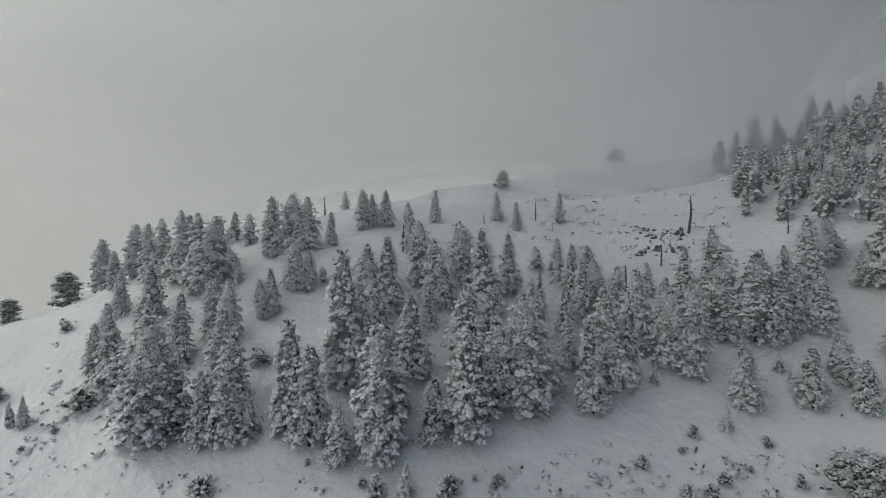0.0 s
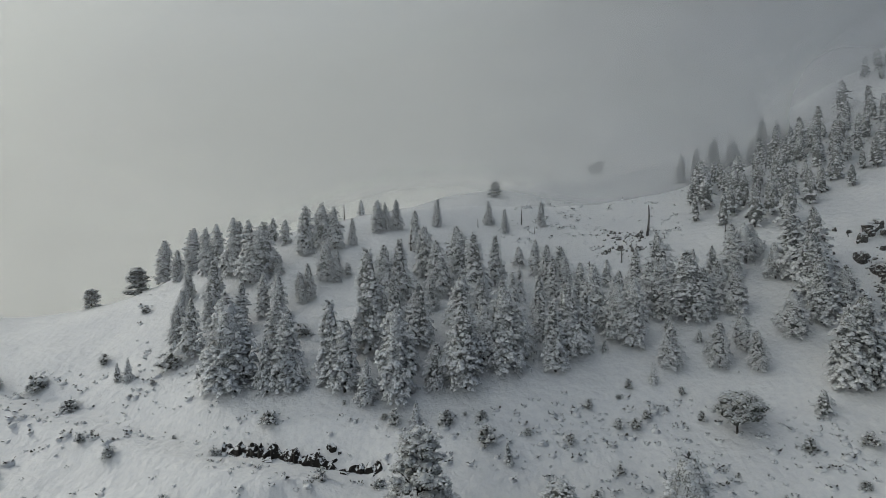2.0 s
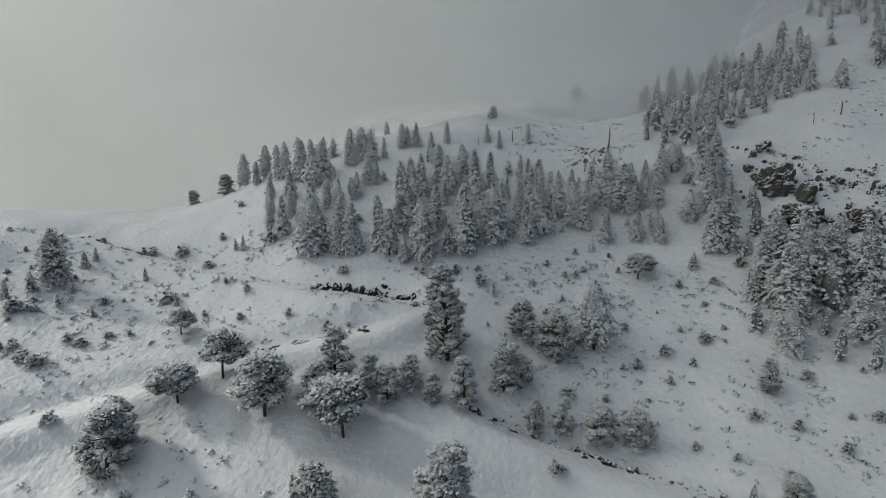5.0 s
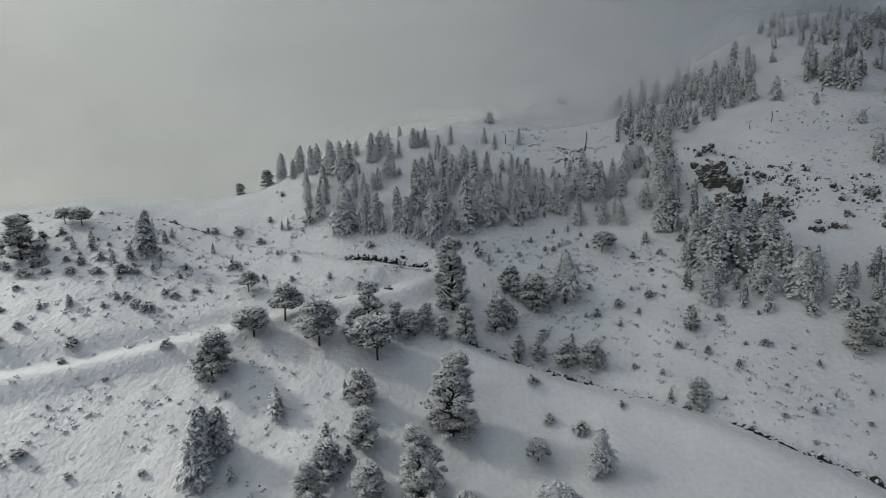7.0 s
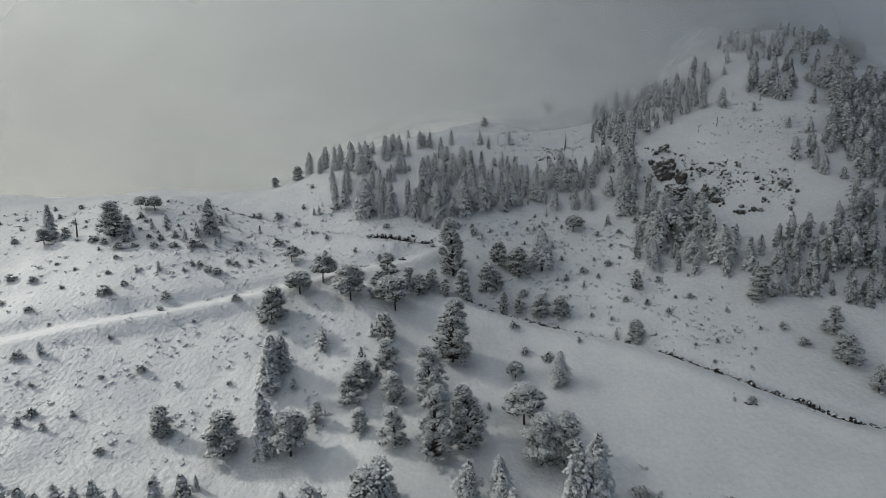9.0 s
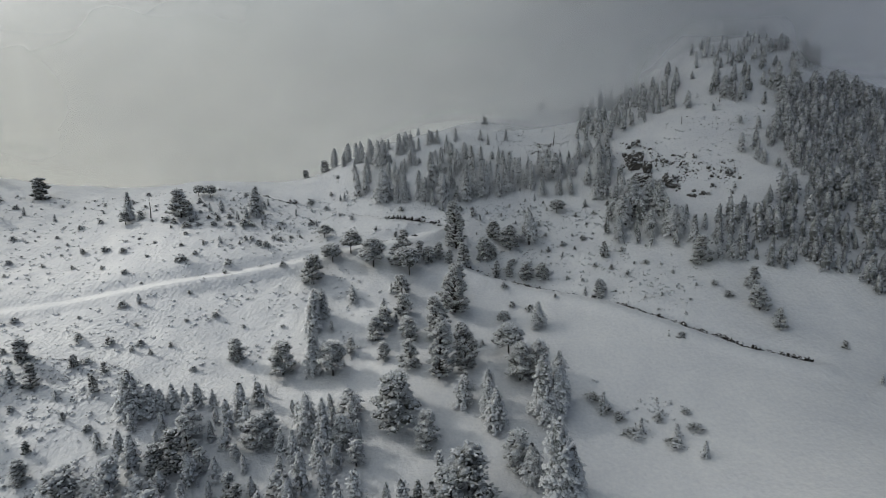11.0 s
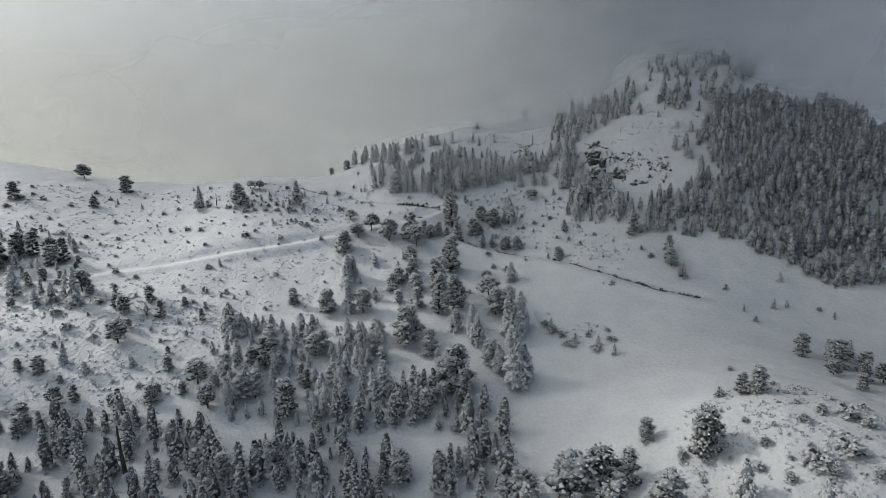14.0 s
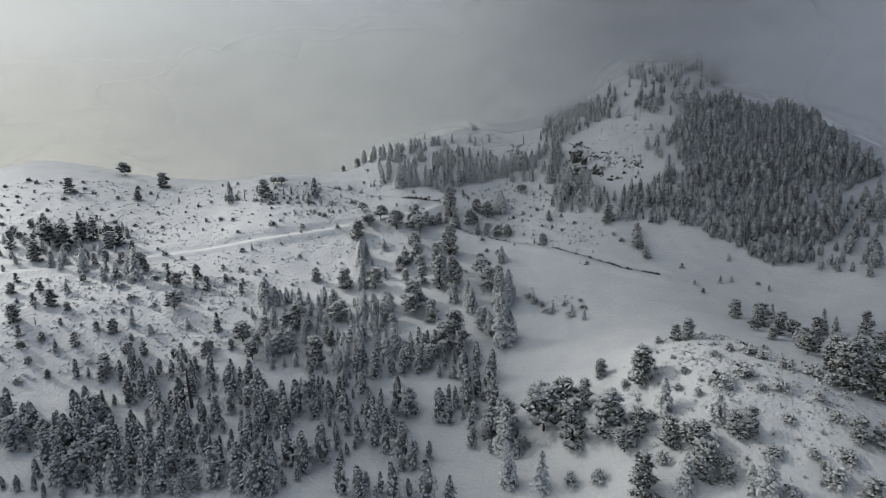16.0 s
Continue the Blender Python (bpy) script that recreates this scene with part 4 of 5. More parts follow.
FIRS_UPPER = [
    (75.5, 71.3, 6), (79.5, 68, 5.9), (92.3, 76.3, 6.7), (91.3, 66.9, 7.6), (93.2, 64.7, 6), (95.3, 63.5, 7), (84.2, 39.3, 5.9),
    (86.7, 35.1, 5.7), (87.6, 32.7, 5), (109.4, 67.1, 9.8), (107, 67.1, 6.1), (106.9, 59.8, 8.7), (115.5, 67.9, 9.1), (135, 93.9, 6.1),
    (105.4, 55.2, 7.1), (99.2, 44.1, 8), (96.7, 44.4, 6.7), (117.4, 68.3, 4.3), (128.5, 104.2, 4.9), (141.1, 101.1, 6.3), (105.5, 69.8, 4.9),
    (101.2, 60.2, 4.4), (97.7, 37.2, 5.1), (95.4, 33, 6.2),
]
FIRS_UPPER_YOUNG = [
    (86.9, 82.9, 3), (85.4, 61.5, 2.7), (90.1, 52.7, 3.1), (94.2, 49.6, 4.2), (123.5, 102.3, 3.1), (141.7, 109.2, 3.8), (90.1, 29.9, 3.1),
]
FIRS_PEAK = [
    (125.3, 102.7, 5.5), (131.3, 105.5, 6.7), (133.6, 105.3, 6), (139.2, 102.5, 7.8), (139.7, 99.1, 7.7), (142.6, 100.1, 6.6), (126.1, 86.9, 6.3),
    (132.8, 97, 4.4),
]
FIRS_PEAK_YOUNG = [
    (121.5, 102.1, 3.3),
]
RIDGE_BUSHES = [
    (-48.3, 68.7, 4.9), (10.9, 95.4, 3.3), (18.8, 112.3, 2.5), (25.1, 109.7, 2.2), (34.9, 107.8, 3.8), (-55.4, 68, 3.3), (-158.8, 17.2, 7.4),
    (-154.5, 48.5, 6.8), (-132.7, 41.2, 7.7), (-134.6, 23.9, 4.8), (-82.9, 29.8, 7.3),
]
SHRUBS_HIGH = [
    (-41.7, 59, 1.4), (-32.5, 48, 1.8), (-33.7, 45.9, 0.9), (-18.2, 39.5, 1.3), (20.7, 44.7, 1.4), (19.1, 43.5, 0.6), (26.2, 43.6, 1.1),
    (26.9, 40.5, 1.3), (18, 40.2, 1.3), (19.9, 40.2, 1.3), (21.3, 41, 1.1), (15.4, 42.2, 1.3), (3.8, 40.2, 1.3), (0.1, 39.2, 1.9),
    (-5.2, 38.9, 2.1), (-17.5, 50.5, 1.5), (-6.3, 39.7, 0.7), (33.1, 44.7, 0.3), (23.8, 41.8, 0.7), (2.1, 40.5, 0.6), (-10.7, 41.1, 0.6),
]
SHRUBS_HIGH_YOUNG = [
    (-37.2, 47, 3), (23.6, 45, 2.6), (-3, 39, 2.7),
]
SHRUBS_MID = [
    (-48.4, 47.8, 1.8), (-33, 36.5, 1.5), (-37.1, 38.5, 1.2), (-22.7, 36.7, 1), (-19, 29.5, 2), (-15.9, 30.2, 0.9), (-25, 31.3, 1.5),
    (4.1, 37.8, 2), (8.4, 39, 1), (39.8, 34.7, 1.2), (24.8, 24.1, 2), (22.8, 24.1, 1.2), (28.9, 25.4, 1.8), (28.1, 21, 1.4),
    (34.8, 26.5, 1.8), (31.9, 23.2, 1.4), (19.3, 19.9, 1.3), (4.7, 30.3, 0.9), (-58.7, 33.6, 1.6), (-53.5, 47.4, 1.8), (37.2, 25.4, 0.7),
    (35.3, 14.2, 1.2), (30.2, 32, 0.8), (32.4, 28.7, 1.1), (37.9, 27.4, 0.7),
]
SHRUBS_MID_YOUNG = [
    (-51.2, 40.3, 2.5), (-43.5, 34.6, 2.2), (6.1, 36, 2.2), (-61.1, 40.6, 2.9),
]
SHRUBS_WEST = [
    (-69, 14.6, 1.4), (-69.2, 10.1, 1.5), (-60.3, 9, 2.1), (-60.1, 17, 1.3), (-58.1, 20.5, 1.5), (-53.5, 18.2, 2), (-46.6, 10.5, 1.3),
    (-35.2, 4.4, 1.3), (-45, 35.4, 1.7), (-60, 5.9, 1.3), (12.6, 4.2, 1.8), (10.9, 10.5, 1.4), (16.9, 1.9, 1.7), (23.3, 4.6, 1.2),
    (44.7, 11.4, 0.9), (47.3, 10.6, 1.4), (52.3, 5.5, 1.3), (44.4, 36.3, 1.7), (-77.2, 25, 2.1), (-78.2, -8.1, 1.6), (-72.6, 6.9, 1.7),
    (-65.3, 16.4, 1.6), (-68.9, -20.8, 1.8), (-65.2, -20.7, 1.6), (-62.8, -17.1, 1.3), (-68.6, -18.2, 1.4), (-65.5, -1.9, 1.3), (-59.5, 19.8, 1.7),
    (-55.4, 18.7, 1.9), (-54.8, 46.9, 1.5),
]
SHRUBS_WEST_MORE = [
    (-32.5, 31.4, 1.4), (4.4, -10.1, 1.6), (59.6, -0.7, 1.8), (46.6, -14.9, 1.5), (44.3, -14, 1),
]
SHRUBS_WEST_YOUNG = [
    (-64.8, 15.4, 2.4), (-38.6, 47.4, 2.3), (-75.9, 26.1, 2.6), (-74.2, 31.5, 2.7), (-71.1, 32.5, 3.9), (-64.9, 28.4, 3.2), (-63.5, 31.4, 3.3),
    (-58.2, 29.5, 2.2), (-60.8, 42.8, 2.4), (-75, -7, 2.6), (-30.2, -7, 2.7), (30.9, 5.9, 2.3),
]
SHRUBS_SOUTH = [
    (-80.2, -20.7, 2.1), (-74.3, -19.7, 2.1), (-102.3, -17, 1.7), (-71.4, 7.3, 1.9), (-99.9, 11.4, 1.9), (-94.4, 12, 1.9), (78.3, -34.7, 1.9),
    (97.7, -29.4, 1.5), (77.3, -20.2, 2.1), (-151.3, 20.5, 2), (59.2, -61.1, 1.2),
]
SHRUBS_SOUTH_YOUNG = [
    (-39.5, -25.8, 2.4), (-73.7, -36.6, 2.2), (31.4, -35.7, 3), (37, -38, 2.9), (25.9, -30.7, 4.6), (77.7, -29.7, 2.2), (86.5, -28, 3),
    (90.1, -27.9, 2.3), (99.5, -32.9, 2.2), (93.6, -17.9, 3.2), (-136, 25.5, 4.5), (-129.3, 29.5, 2.7), (-119.6, 28.9, 2.5),
]
DEAD_STEMS = [
    (14.2, 81.7, 2.8), (34.5, 75.1, 5.3), (36.7, 73.2, 1.2), (44.3, 68.6, 2.5), (21, 62.3, 4.1), (28, 68.7, 2.9), (46.4, 91.9, 1.5),
    (16.1, 78.7, 1.5), (6.2, 79.6, 1.6), (-5.1, 68.1, 3.4), (-18.2, 82.8, 3.1), (-28.5, 70.9, 1.7), (-90.1, 27.6, 4.6), (74.4, 60.1, 2.7),
    (69.5, 60.2, 2), (88.9, 65, 2.4), (-119.3, -57.1, 2.5), (-65.7, -76.3, 10.6), (63.3, -118.7, 2),
]
ALL_SET = FIELD_SHRUBS + MEADOW_GREAT_PINES + BEND_GREAT_PINE + BEND_UMBRELLA_PINES + BEND_PINES + BEND_FIRS + MEADOW_FIRS + MEADOW_YOUNG_FIRS + MEADOW_PINES + MEADOW_UMBRELLA_PINES + DELL_FIRS + DELL_PINES + DELL_YOUNG_FIRS + KNOLL_PINES + KNOLL_PINES_MORE + KNOLL_FIRS + KNOLL_SHRUBS + KNOLL_SHRUBS_MORE + WEST_PINES + WEST_PINES_MORE + WEST_FIRS + WEST_YOUNG_FIRS + GROVE_LOW + GROVE_LOW_YOUNG + GROVE_HIGH + GROVE_HIGH_MORE + GROVE_HIGH_YOUNG + GROVE_EAST + GROVE_EAST_YOUNG + GULLY_FIRS + GULLY_FIRS_YOUNG + GULLY_LOW + GULLY_LOW_YOUNG + FIRS_SLOPE + PINES_SLOPE + FIRS_UPPER + FIRS_UPPER_YOUNG + FIRS_PEAK + FIRS_PEAK_YOUNG + RIDGE_BUSHES + SHRUBS_HIGH + SHRUBS_HIGH_YOUNG + SHRUBS_MID + SHRUBS_MID_YOUNG + SHRUBS_WEST + SHRUBS_WEST_MORE + SHRUBS_WEST_YOUNG + SHRUBS_SOUTH + SHRUBS_SOUTH_YOUNG + DEAD_STEMS
set_plants(FIR_TALL, GROVE_LOW, "firs of the grove", 301, 1)
set_plants(FIR_YOUNG, GROVE_LOW_YOUNG, "firs of the grove", 302, 1)
set_plants(FIR_TALL, GROVE_HIGH, "firs of the grove", 303, 1.03)
set_plants(FIR_TALL, GROVE_HIGH_MORE, "firs of the grove", 304, 1.03)
set_plants(FIR_YOUNG, GROVE_HIGH_YOUNG, "firs of the grove", 305, 1.03)
set_plants(FIR_TALL, GROVE_EAST, "firs of the grove", 306, 1.08)
set_plants(FIR_YOUNG, GROVE_EAST_YOUNG, "firs of the grove", 307, 1.08)
set_plants(FIR_TALL, GULLY_FIRS, "firs in the gully", 308, 1.1)
set_plants(FIR_YOUNG, GULLY_FIRS_YOUNG, "firs in the gully", 309, 1.1)
set_plants(PINE_GREAT, BEND_GREAT_PINE, "pines at the hairpin", 501)
set_plants(PINE_UMBRELLA, BEND_UMBRELLA_PINES, "pines at the hairpin", 502)
set_plants(PINE, BEND_PINES, "pines at the hairpin", 503)
set_plants(FIR_TALL, BEND_FIRS, "firs at the hairpin", 504)
set_plants(FIR_TALL, MEADOW_FIRS, "firs on the meadow", 505)
set_plants(FIR_YOUNG, MEADOW_YOUNG_FIRS, "firs on the meadow", 506)
set_plants(PINE, MEADOW_PINES, "pines on the meadow", 507)
set_plants(SHRUB, FIELD_SHRUBS, "shrubs on the slope", 562, 1.4)
set_plants(PINE_GREAT, MEADOW_GREAT_PINES, "pines on the meadow", 561)
set_plants(PINE_UMBRELLA, MEADOW_UMBRELLA_PINES, "pines on the meadow", 508)
set_plants(FIR_TALL, DELL_FIRS, "firs in the dell", 509)
set_plants(PINE, DELL_PINES, "pines in the dell", 510)
set_plants(FIR_YOUNG, DELL_YOUNG_FIRS, "firs in the dell", 511)
set_plants(PINE_FAR, KNOLL_PINES, "pines on the knoll", 512)
set_plants(PINE_FAR, KNOLL_PINES_MORE, "pines on the knoll", 513)
set_plants(FIR_MID, KNOLL_FIRS, "firs on the knoll", 514)
set_plants(SHRUB, KNOLL_SHRUBS, "shrubs on the knoll", 515)
set_plants(SHRUB, KNOLL_SHRUBS_MORE, "shrubs on the knoll", 516)
set_plants(PINE_FAR, WEST_PINES, "pines on the west slope", 517)
set_plants(PINE_FAR, WEST_PINES_MORE, "pines on the west slope", 518)
set_plants(FIR_MID, WEST_FIRS, "firs on the west slope", 519)
set_plants(FIR_YOUNG, WEST_YOUNG_FIRS, "firs on the west slope", 520)
set_plants(FIR_TALL, GULLY_LOW, "firs in the gully", 317, 1.1)
set_plants(FIR_YOUNG, GULLY_LOW_YOUNG, "firs in the gully", 318, 1.1)
set_plants(FIR_MID, FIRS_SLOPE, "firs on the lower slope", 319, 1)
set_plants(PINE_FAR, PINES_SLOPE, "pines on the lower slope", 320, 1)
set_plants(FIR_MID, FIRS_UPPER, "firs on the upper slope", 326, 1.1)
set_plants(FIR_YOUNG, FIRS_UPPER_YOUNG, "firs on the upper slope", 327, 1.1)
set_plants(FIR_MID, FIRS_PEAK, "firs on the peak", 328, 1.1)
set_plants(FIR_YOUNG, FIRS_PEAK_YOUNG, "firs on the peak", 329, 1.1)
set_plants(PINE_FAR, RIDGE_BUSHES, "bushy pines on the ridge", 330, 1.25)
set_plants(SHRUB, SHRUBS_HIGH, "shrubs on the slope", 331, 0.85)
set_plants(FIR_YOUNG, SHRUBS_HIGH_YOUNG, "shrubs on the slope", 332, 0.85)
set_plants(SHRUB, SHRUBS_MID, "shrubs on the slope", 333, 0.85)
set_plants(FIR_YOUNG, SHRUBS_MID_YOUNG, "shrubs on the slope", 334, 0.85)
set_plants(SHRUB, SHRUBS_WEST, "shrubs on the slope", 335, 0.85)
set_plants(SHRUB, SHRUBS_WEST_MORE, "shrubs on the slope", 336, 0.85)
set_plants(FIR_YOUNG, SHRUBS_WEST_YOUNG, "shrubs on the slope", 337, 0.85)
set_plants(SHRUB, SHRUBS_SOUTH, "shrubs on the slope", 338, 0.85)
set_plants(FIR_YOUNG, SHRUBS_SOUTH_YOUNG, "shrubs on the slope", 339, 0.85)
set_plants(STEM, DEAD_STEMS, "dead stems", 340, 1)


# ---- woods ----
def inside(poly, x, y):
    hit = False
    for (x0, y0), (x1, y1) in zip(poly, poly[1:] + poly[:1]):
        if (y0 > y) != (y1 > y) and x < (x1 - x0) * (y - y0) / (y1 - y0) + x0:
            hit = not hit
    return hit


def scatter(poly, gap, seed, taken=()):
    """Places inside a plot, no two nearer than the gap."""
    rng = random.Random(seed)
    xs, ys = [p[0] for p in poly], [p[1] for p in poly]
    got, grid_of = [], {}
    for x, y, *_ in taken:
        grid_of.setdefault((int(x // gap), int(y // gap)), []).append((x, y))
    for _ in range(int((max(xs) - min(xs)) * (max(ys) - min(ys)) / gap / gap * 9)):
        x, y = rng.uniform(min(xs), max(xs)), rng.uniform(min(ys), max(ys))
        if not inside(poly, x, y):
            continue
        cx, cy = int(x // gap), int(y // gap)
        if any((x - a) ** 2 + (y - b) ** 2 < gap * gap for i in (-1, 0, 1) for j in (-1, 0, 1) for a, b in grid_of.get((cx + i, cy + j), ())):
            continue
        grid_of.setdefault((cx, cy), []).append((x, y))
        got.append((x, y))
    return got


PLOT_HILL = [(106, 59), (127, 73), (144, 71), (174, 81), (168, 17), (141, 2), (130, -17), (116, -25), (104, -21), (97, -11), (83, -1), (64, 6),
    (65, 18), (79, 18), (90, 26), (90, 39)]
PLOT_HILL_EAST = [(139, -1), (156, 0), (128, -40), (124, -32), (117, -28)]
PLOT_SADDLE = [(49, 96), (68, 100), (85, 89), (75, 71), (65, 70), (62, 76), (51, 69), (46, 82)]
PLOT_GULLY = [(40, 24), (39, 41), (51, 48), (50, 33), (63, 21), (62, 7), (55, 11)]
PLOT_HOLLOW = [(-112, -80), (-106, -70), (-94, -64), (-73, -64), (-58, -63), (-48, -73), (-37, -66), (-29, -58), (-17, -50), (-7, -47), (11, -58), (10, -73),
    (14, -79), (17, -90), (12, -94), (9, -103), (-21, -108), (-43, -109), (-65, -109), (-86, -110)]
PLOT_HOLLOW_RIM = [(-56, -58), (-63, -35), (-48, -34), (-21, -27), (-17, -48), (-37, -64), (-51, -63)]
PLOT_PEAK = [(96, 109), (112, 114), (128, 112), (126, 100), (108, 85), (90, 87)]
PLOT_PEAK_TOP = [(91, 98), (105, 111), (120, 116), (129, 115), (130, 108), (111, 102), (96, 96)]
PLOT_HILL_UP = [(86, 64), (95, 83), (135, 111), (118, 56), (86, 35), (93, 53)]
PLOT_WEST_SCRUB = [(-141, -42), (-104, -29), (-68, -25), (-56, -53), (-73, -63), (-100, -66), (-113, -78)]
PLOT_WEST_CLUSTER = [(-159, -19), (-154, -7), (-138, 1), (-121, -4), (-108, -26), (-119, -36), (-138, -32), (-146, -37)]
PLOT_EAST_DELL = [(78, -52), (93, -57), (98, -81), (81, -104), (78, -88), (78, -67)]
PLOT_RIDGE_BAND = [(43, 78), (51, 94), (67, 96), (82, 94), (86, 89), (73, 71), (63, 72), (52, 65), (45, 71)]
PLOT_HILL_TOP = [(88, 72), (100, 77), (126, 96), (99, 60), (87, 66)]
PLOT_GROVE_A = [(-10, 47), (-10, 56), (-6, 62), (1, 65), (8, 62), (13, 59), (21, 58), (26, 55), (24, 51), (17, 50), (6, 47), (2, 44),
    (-4, 42), (-7, 42)]
PLOT_GROVE_B = [(-35, 52), (-36, 59), (-29, 57), (-21, 55), (-16, 44), (-20, 43), (-27, 44)]
PLOT_GROVE_C = [(-45, 71), (-41, 71), (-26, 65), (-24, 60), (-39, 64)]
PLOT_GROVE_D = [(13, 56), (17, 67), (43, 58), (39, 52), (31, 53), (19, 53)]
PLOT_SCREE = [(55, 62), (60, 49), (69, 39), (84, 37), (75, 25), (64, 27), (61, 33), (55, 42), (49, 50)]
PLOT_SCREE_EAST = [(59, 60), (65, 47), (76, 44), (81, 30), (75, 24), (66, 28), (62, 40)]
PLOT_CREST = [(23, 74), (27, 81), (34, 77), (34, 70), (29, 68)]
PLOT_RIDGE_SCRUB = [(-95, 26), (-95, 36), (-74, 36), (-59, 39), (-56, 29), (-76, 21)]
PLOT_TUFT_WEST = [(-191, 20), (-132, 44), (-54, 49), (-42, 15), (-104, -11), (-148, -34)]
PLOT_TUFT_SLOPE = [(-141, -42), (-104, -29), (-68, -25), (-56, -53), (-73, -63), (-100, -66), (-113, -78)]
PLOT_TUFT_HIGH = [(-70, 46), (-37, 52), (-25, 41), (0, 41), (17, 45), (40, 40), (40, 32), (15, 33), (2, 35), (-15, 31), (-51, 20)]
PLOT_TUFT_EAST = [(11, 43), (44, 37), (50, 16), (60, 4), (51, -9), (37, -0), (17, 14), (3, 19)]
PLOT_TUFT_MEADOW = [(-125, -32), (-65, 1), (-39, 15), (-20, 12), (-14, -12), (-37, -22), (-64, -26)]
PLOT_TUFT_UPPER = [(-6, 64), (10, 83), (24, 103), (52, 104), (42, 74), (32, 66), (17, 74)]
PLOT_TUFT_KNOLL = [(41, -77), (63, -72), (79, -97), (67, -121), (45, -115), (35, -97)]
PLOT_TUFT_LEFT = [(-48, 70), (-34, 51), (-20, 40), (-35, 41)]
PLOT_TUFT_PEAK = [(59, 55), (89, 76), (101, 57), (86, 41), (76, 26), (59, 41)]
PLOT_TUFT_FIELD = [(25, -22), (43, -31), (39, -42), (28, -36)]
rng = random.Random(7)
for plot, gap, seed in ((PLOT_GROVE_A, 3.4, 41), (PLOT_GROVE_B, 3.9, 42), (PLOT_GROVE_C, 2.9, 43), (PLOT_GROVE_D, 3.1, 44)):
    more = [(x, y, rng.uniform(4.5, 8.5)) for x, y in scatter(plot, gap, seed, ALL_SET)]
    ALL_SET += more
    set_plants(FIR_TALL, more, "firs of the grove", seed, 1.0)


def far_wood(name, places, seed, label, detail=30, snow=None, rounded=False, scrub=False):
    """A wood or scrub too dense to count: one mesh of many simple plants."""
    rng = random.Random(seed)
    models = [fir(random.Random(200 + i), 7.0, detail, g, 0.9 / math.sqrt(detail) + 0.02) for i, g in enumerate((0.28, 0.24, 0.31, 0.26))]
    models += [pine(random.Random(210 + i), 7.0, 16, max(6, detail // 9), s, 0.04, 1.4) for i, s in enumerate((0.26, 0.32))]
    tall, category = 7.0, "forest"
    if scrub:
        tall, category = 1.2, "scrub"
        models = [pine(random.Random(95 + i), 1.2, c, 14, g, 0.0, 1.7, 0.55) for i, (c, g) in enumerate(((8, 0.42), (7, 0.34), (9, 0.55), (9, 0.65)))]
    arrays = [[(np.array([tuple(p) for p in s.v]), s.f) for s in model] for model in models]
    V, F, M, n = [], [], [], 0
    for x, y, h in places:
        a, k = rng.uniform(0, 6.283), h / tall
        c, s = math.cos(a) * k, math.sin(a) * k
        turn = np.array([[c, s, 0], [-s, c, 0], [0, 0, k]])
        z = z_at(x, y)
        for j, (v, f) in enumerate(arrays[rng.choice((0, 1, 2, 3, 0, 1, 2, 3, 0, 1, 2, 3, 4, 5) if rounded else (0, 1, 2, 3))]):
            V.append(v @ turn + (x, y, z - 0.1))
            F.extend([tuple(i + n for i in q) for q in f])
            M.append(np.full(len(f), j))
            n += len(v)
    m = bpy.data.meshes.new(name)
    m.from_pydata(np.concatenate(V).tolist(), [], F)
    for mat in (BARK, TWIGS if scrub else NEEDLES, snow or SNOW_FAR):
        m.materials.append(mat)
    m.polygons.foreach_set("material_index", np.concatenate(M).astype(np.int32))
    m.polygons.foreach_set("use_smooth", np.ones(len(m.polygons), bool))
    return tagged(new(name, m), label, category, kind="stuff")


def clumped(places, size, seed, least):
    """Leaves clearings in a wood."""
    return [p for p in places if value_noise(np.array([p[0]]), np.array([p[1]]), size, seed)[0] > least]


def heights(places, low, high):
    return [(x, y, low + (high - low) * rng.random() ** 1.3) for x, y in places]


far_wood("hollow_forest", heights(clumped(scatter(PLOT_HOLLOW, 2.65, 21, ALL_SET), 9, 8, -0.5), 2.8, 9.5), 22, "dark dense fir forest in the snowy hollow", 170, SNOW_FAR, True)
far_wood("rim_forest", heights(scatter(PLOT_HOLLOW_RIM, 3.0, 23, ALL_SET), 3.2, 8.2), 24, "mixed young firs on the rim of the hollow", 170, None, True)
far_wood("gully_forest", heights(scatter(PLOT_GULLY, 3.4, 25, ALL_SET), 3.5, 8.0), 26, "snow-laden firs crowding the rocky gully", 140, SNOW_TREE)
far_wood("hill_forest", heights(clumped(scatter(PLOT_HILL, 2.15, 31, ALL_SET), 13, 5, -0.7) + scatter(PLOT_HILL_EAST, 3.2, 32, ALL_SET) + clumped(scatter(PLOT_HILL_UP, 3.6, 38, ALL_SET), 10, 6, 0.0), 2.8, 8.2), 33, "dense snow-dusted fir forest on the steep hillside", 64, SNOW_HILL)
far_wood("saddle_forest", heights(scatter(PLOT_SADDLE, 3.6, 34, ALL_SET) + scatter(PLOT_RIDGE_BAND, 3.4, 39, ALL_SET) + scatter(PLOT_HILL_TOP, 4.4, 40, ALL_SET), 3.2, 7.0), 35, "misty fir wood on the saddle, white with snow", 100, SNOW_TREE)
far_wood("peak_forest", heights(scatter(PLOT_PEAK, 4.4, 36, ALL_SET) + scatter(PLOT_PEAK_TOP, 4.0, 46, ALL_SET), 2.5, 5.5), 37, "fir trees fading into cloud on the hilltop", 60, SNOW_TREE)
cluster = scatter(PLOT_WEST_CLUSTER, 3.7, 70, ALL_SET)
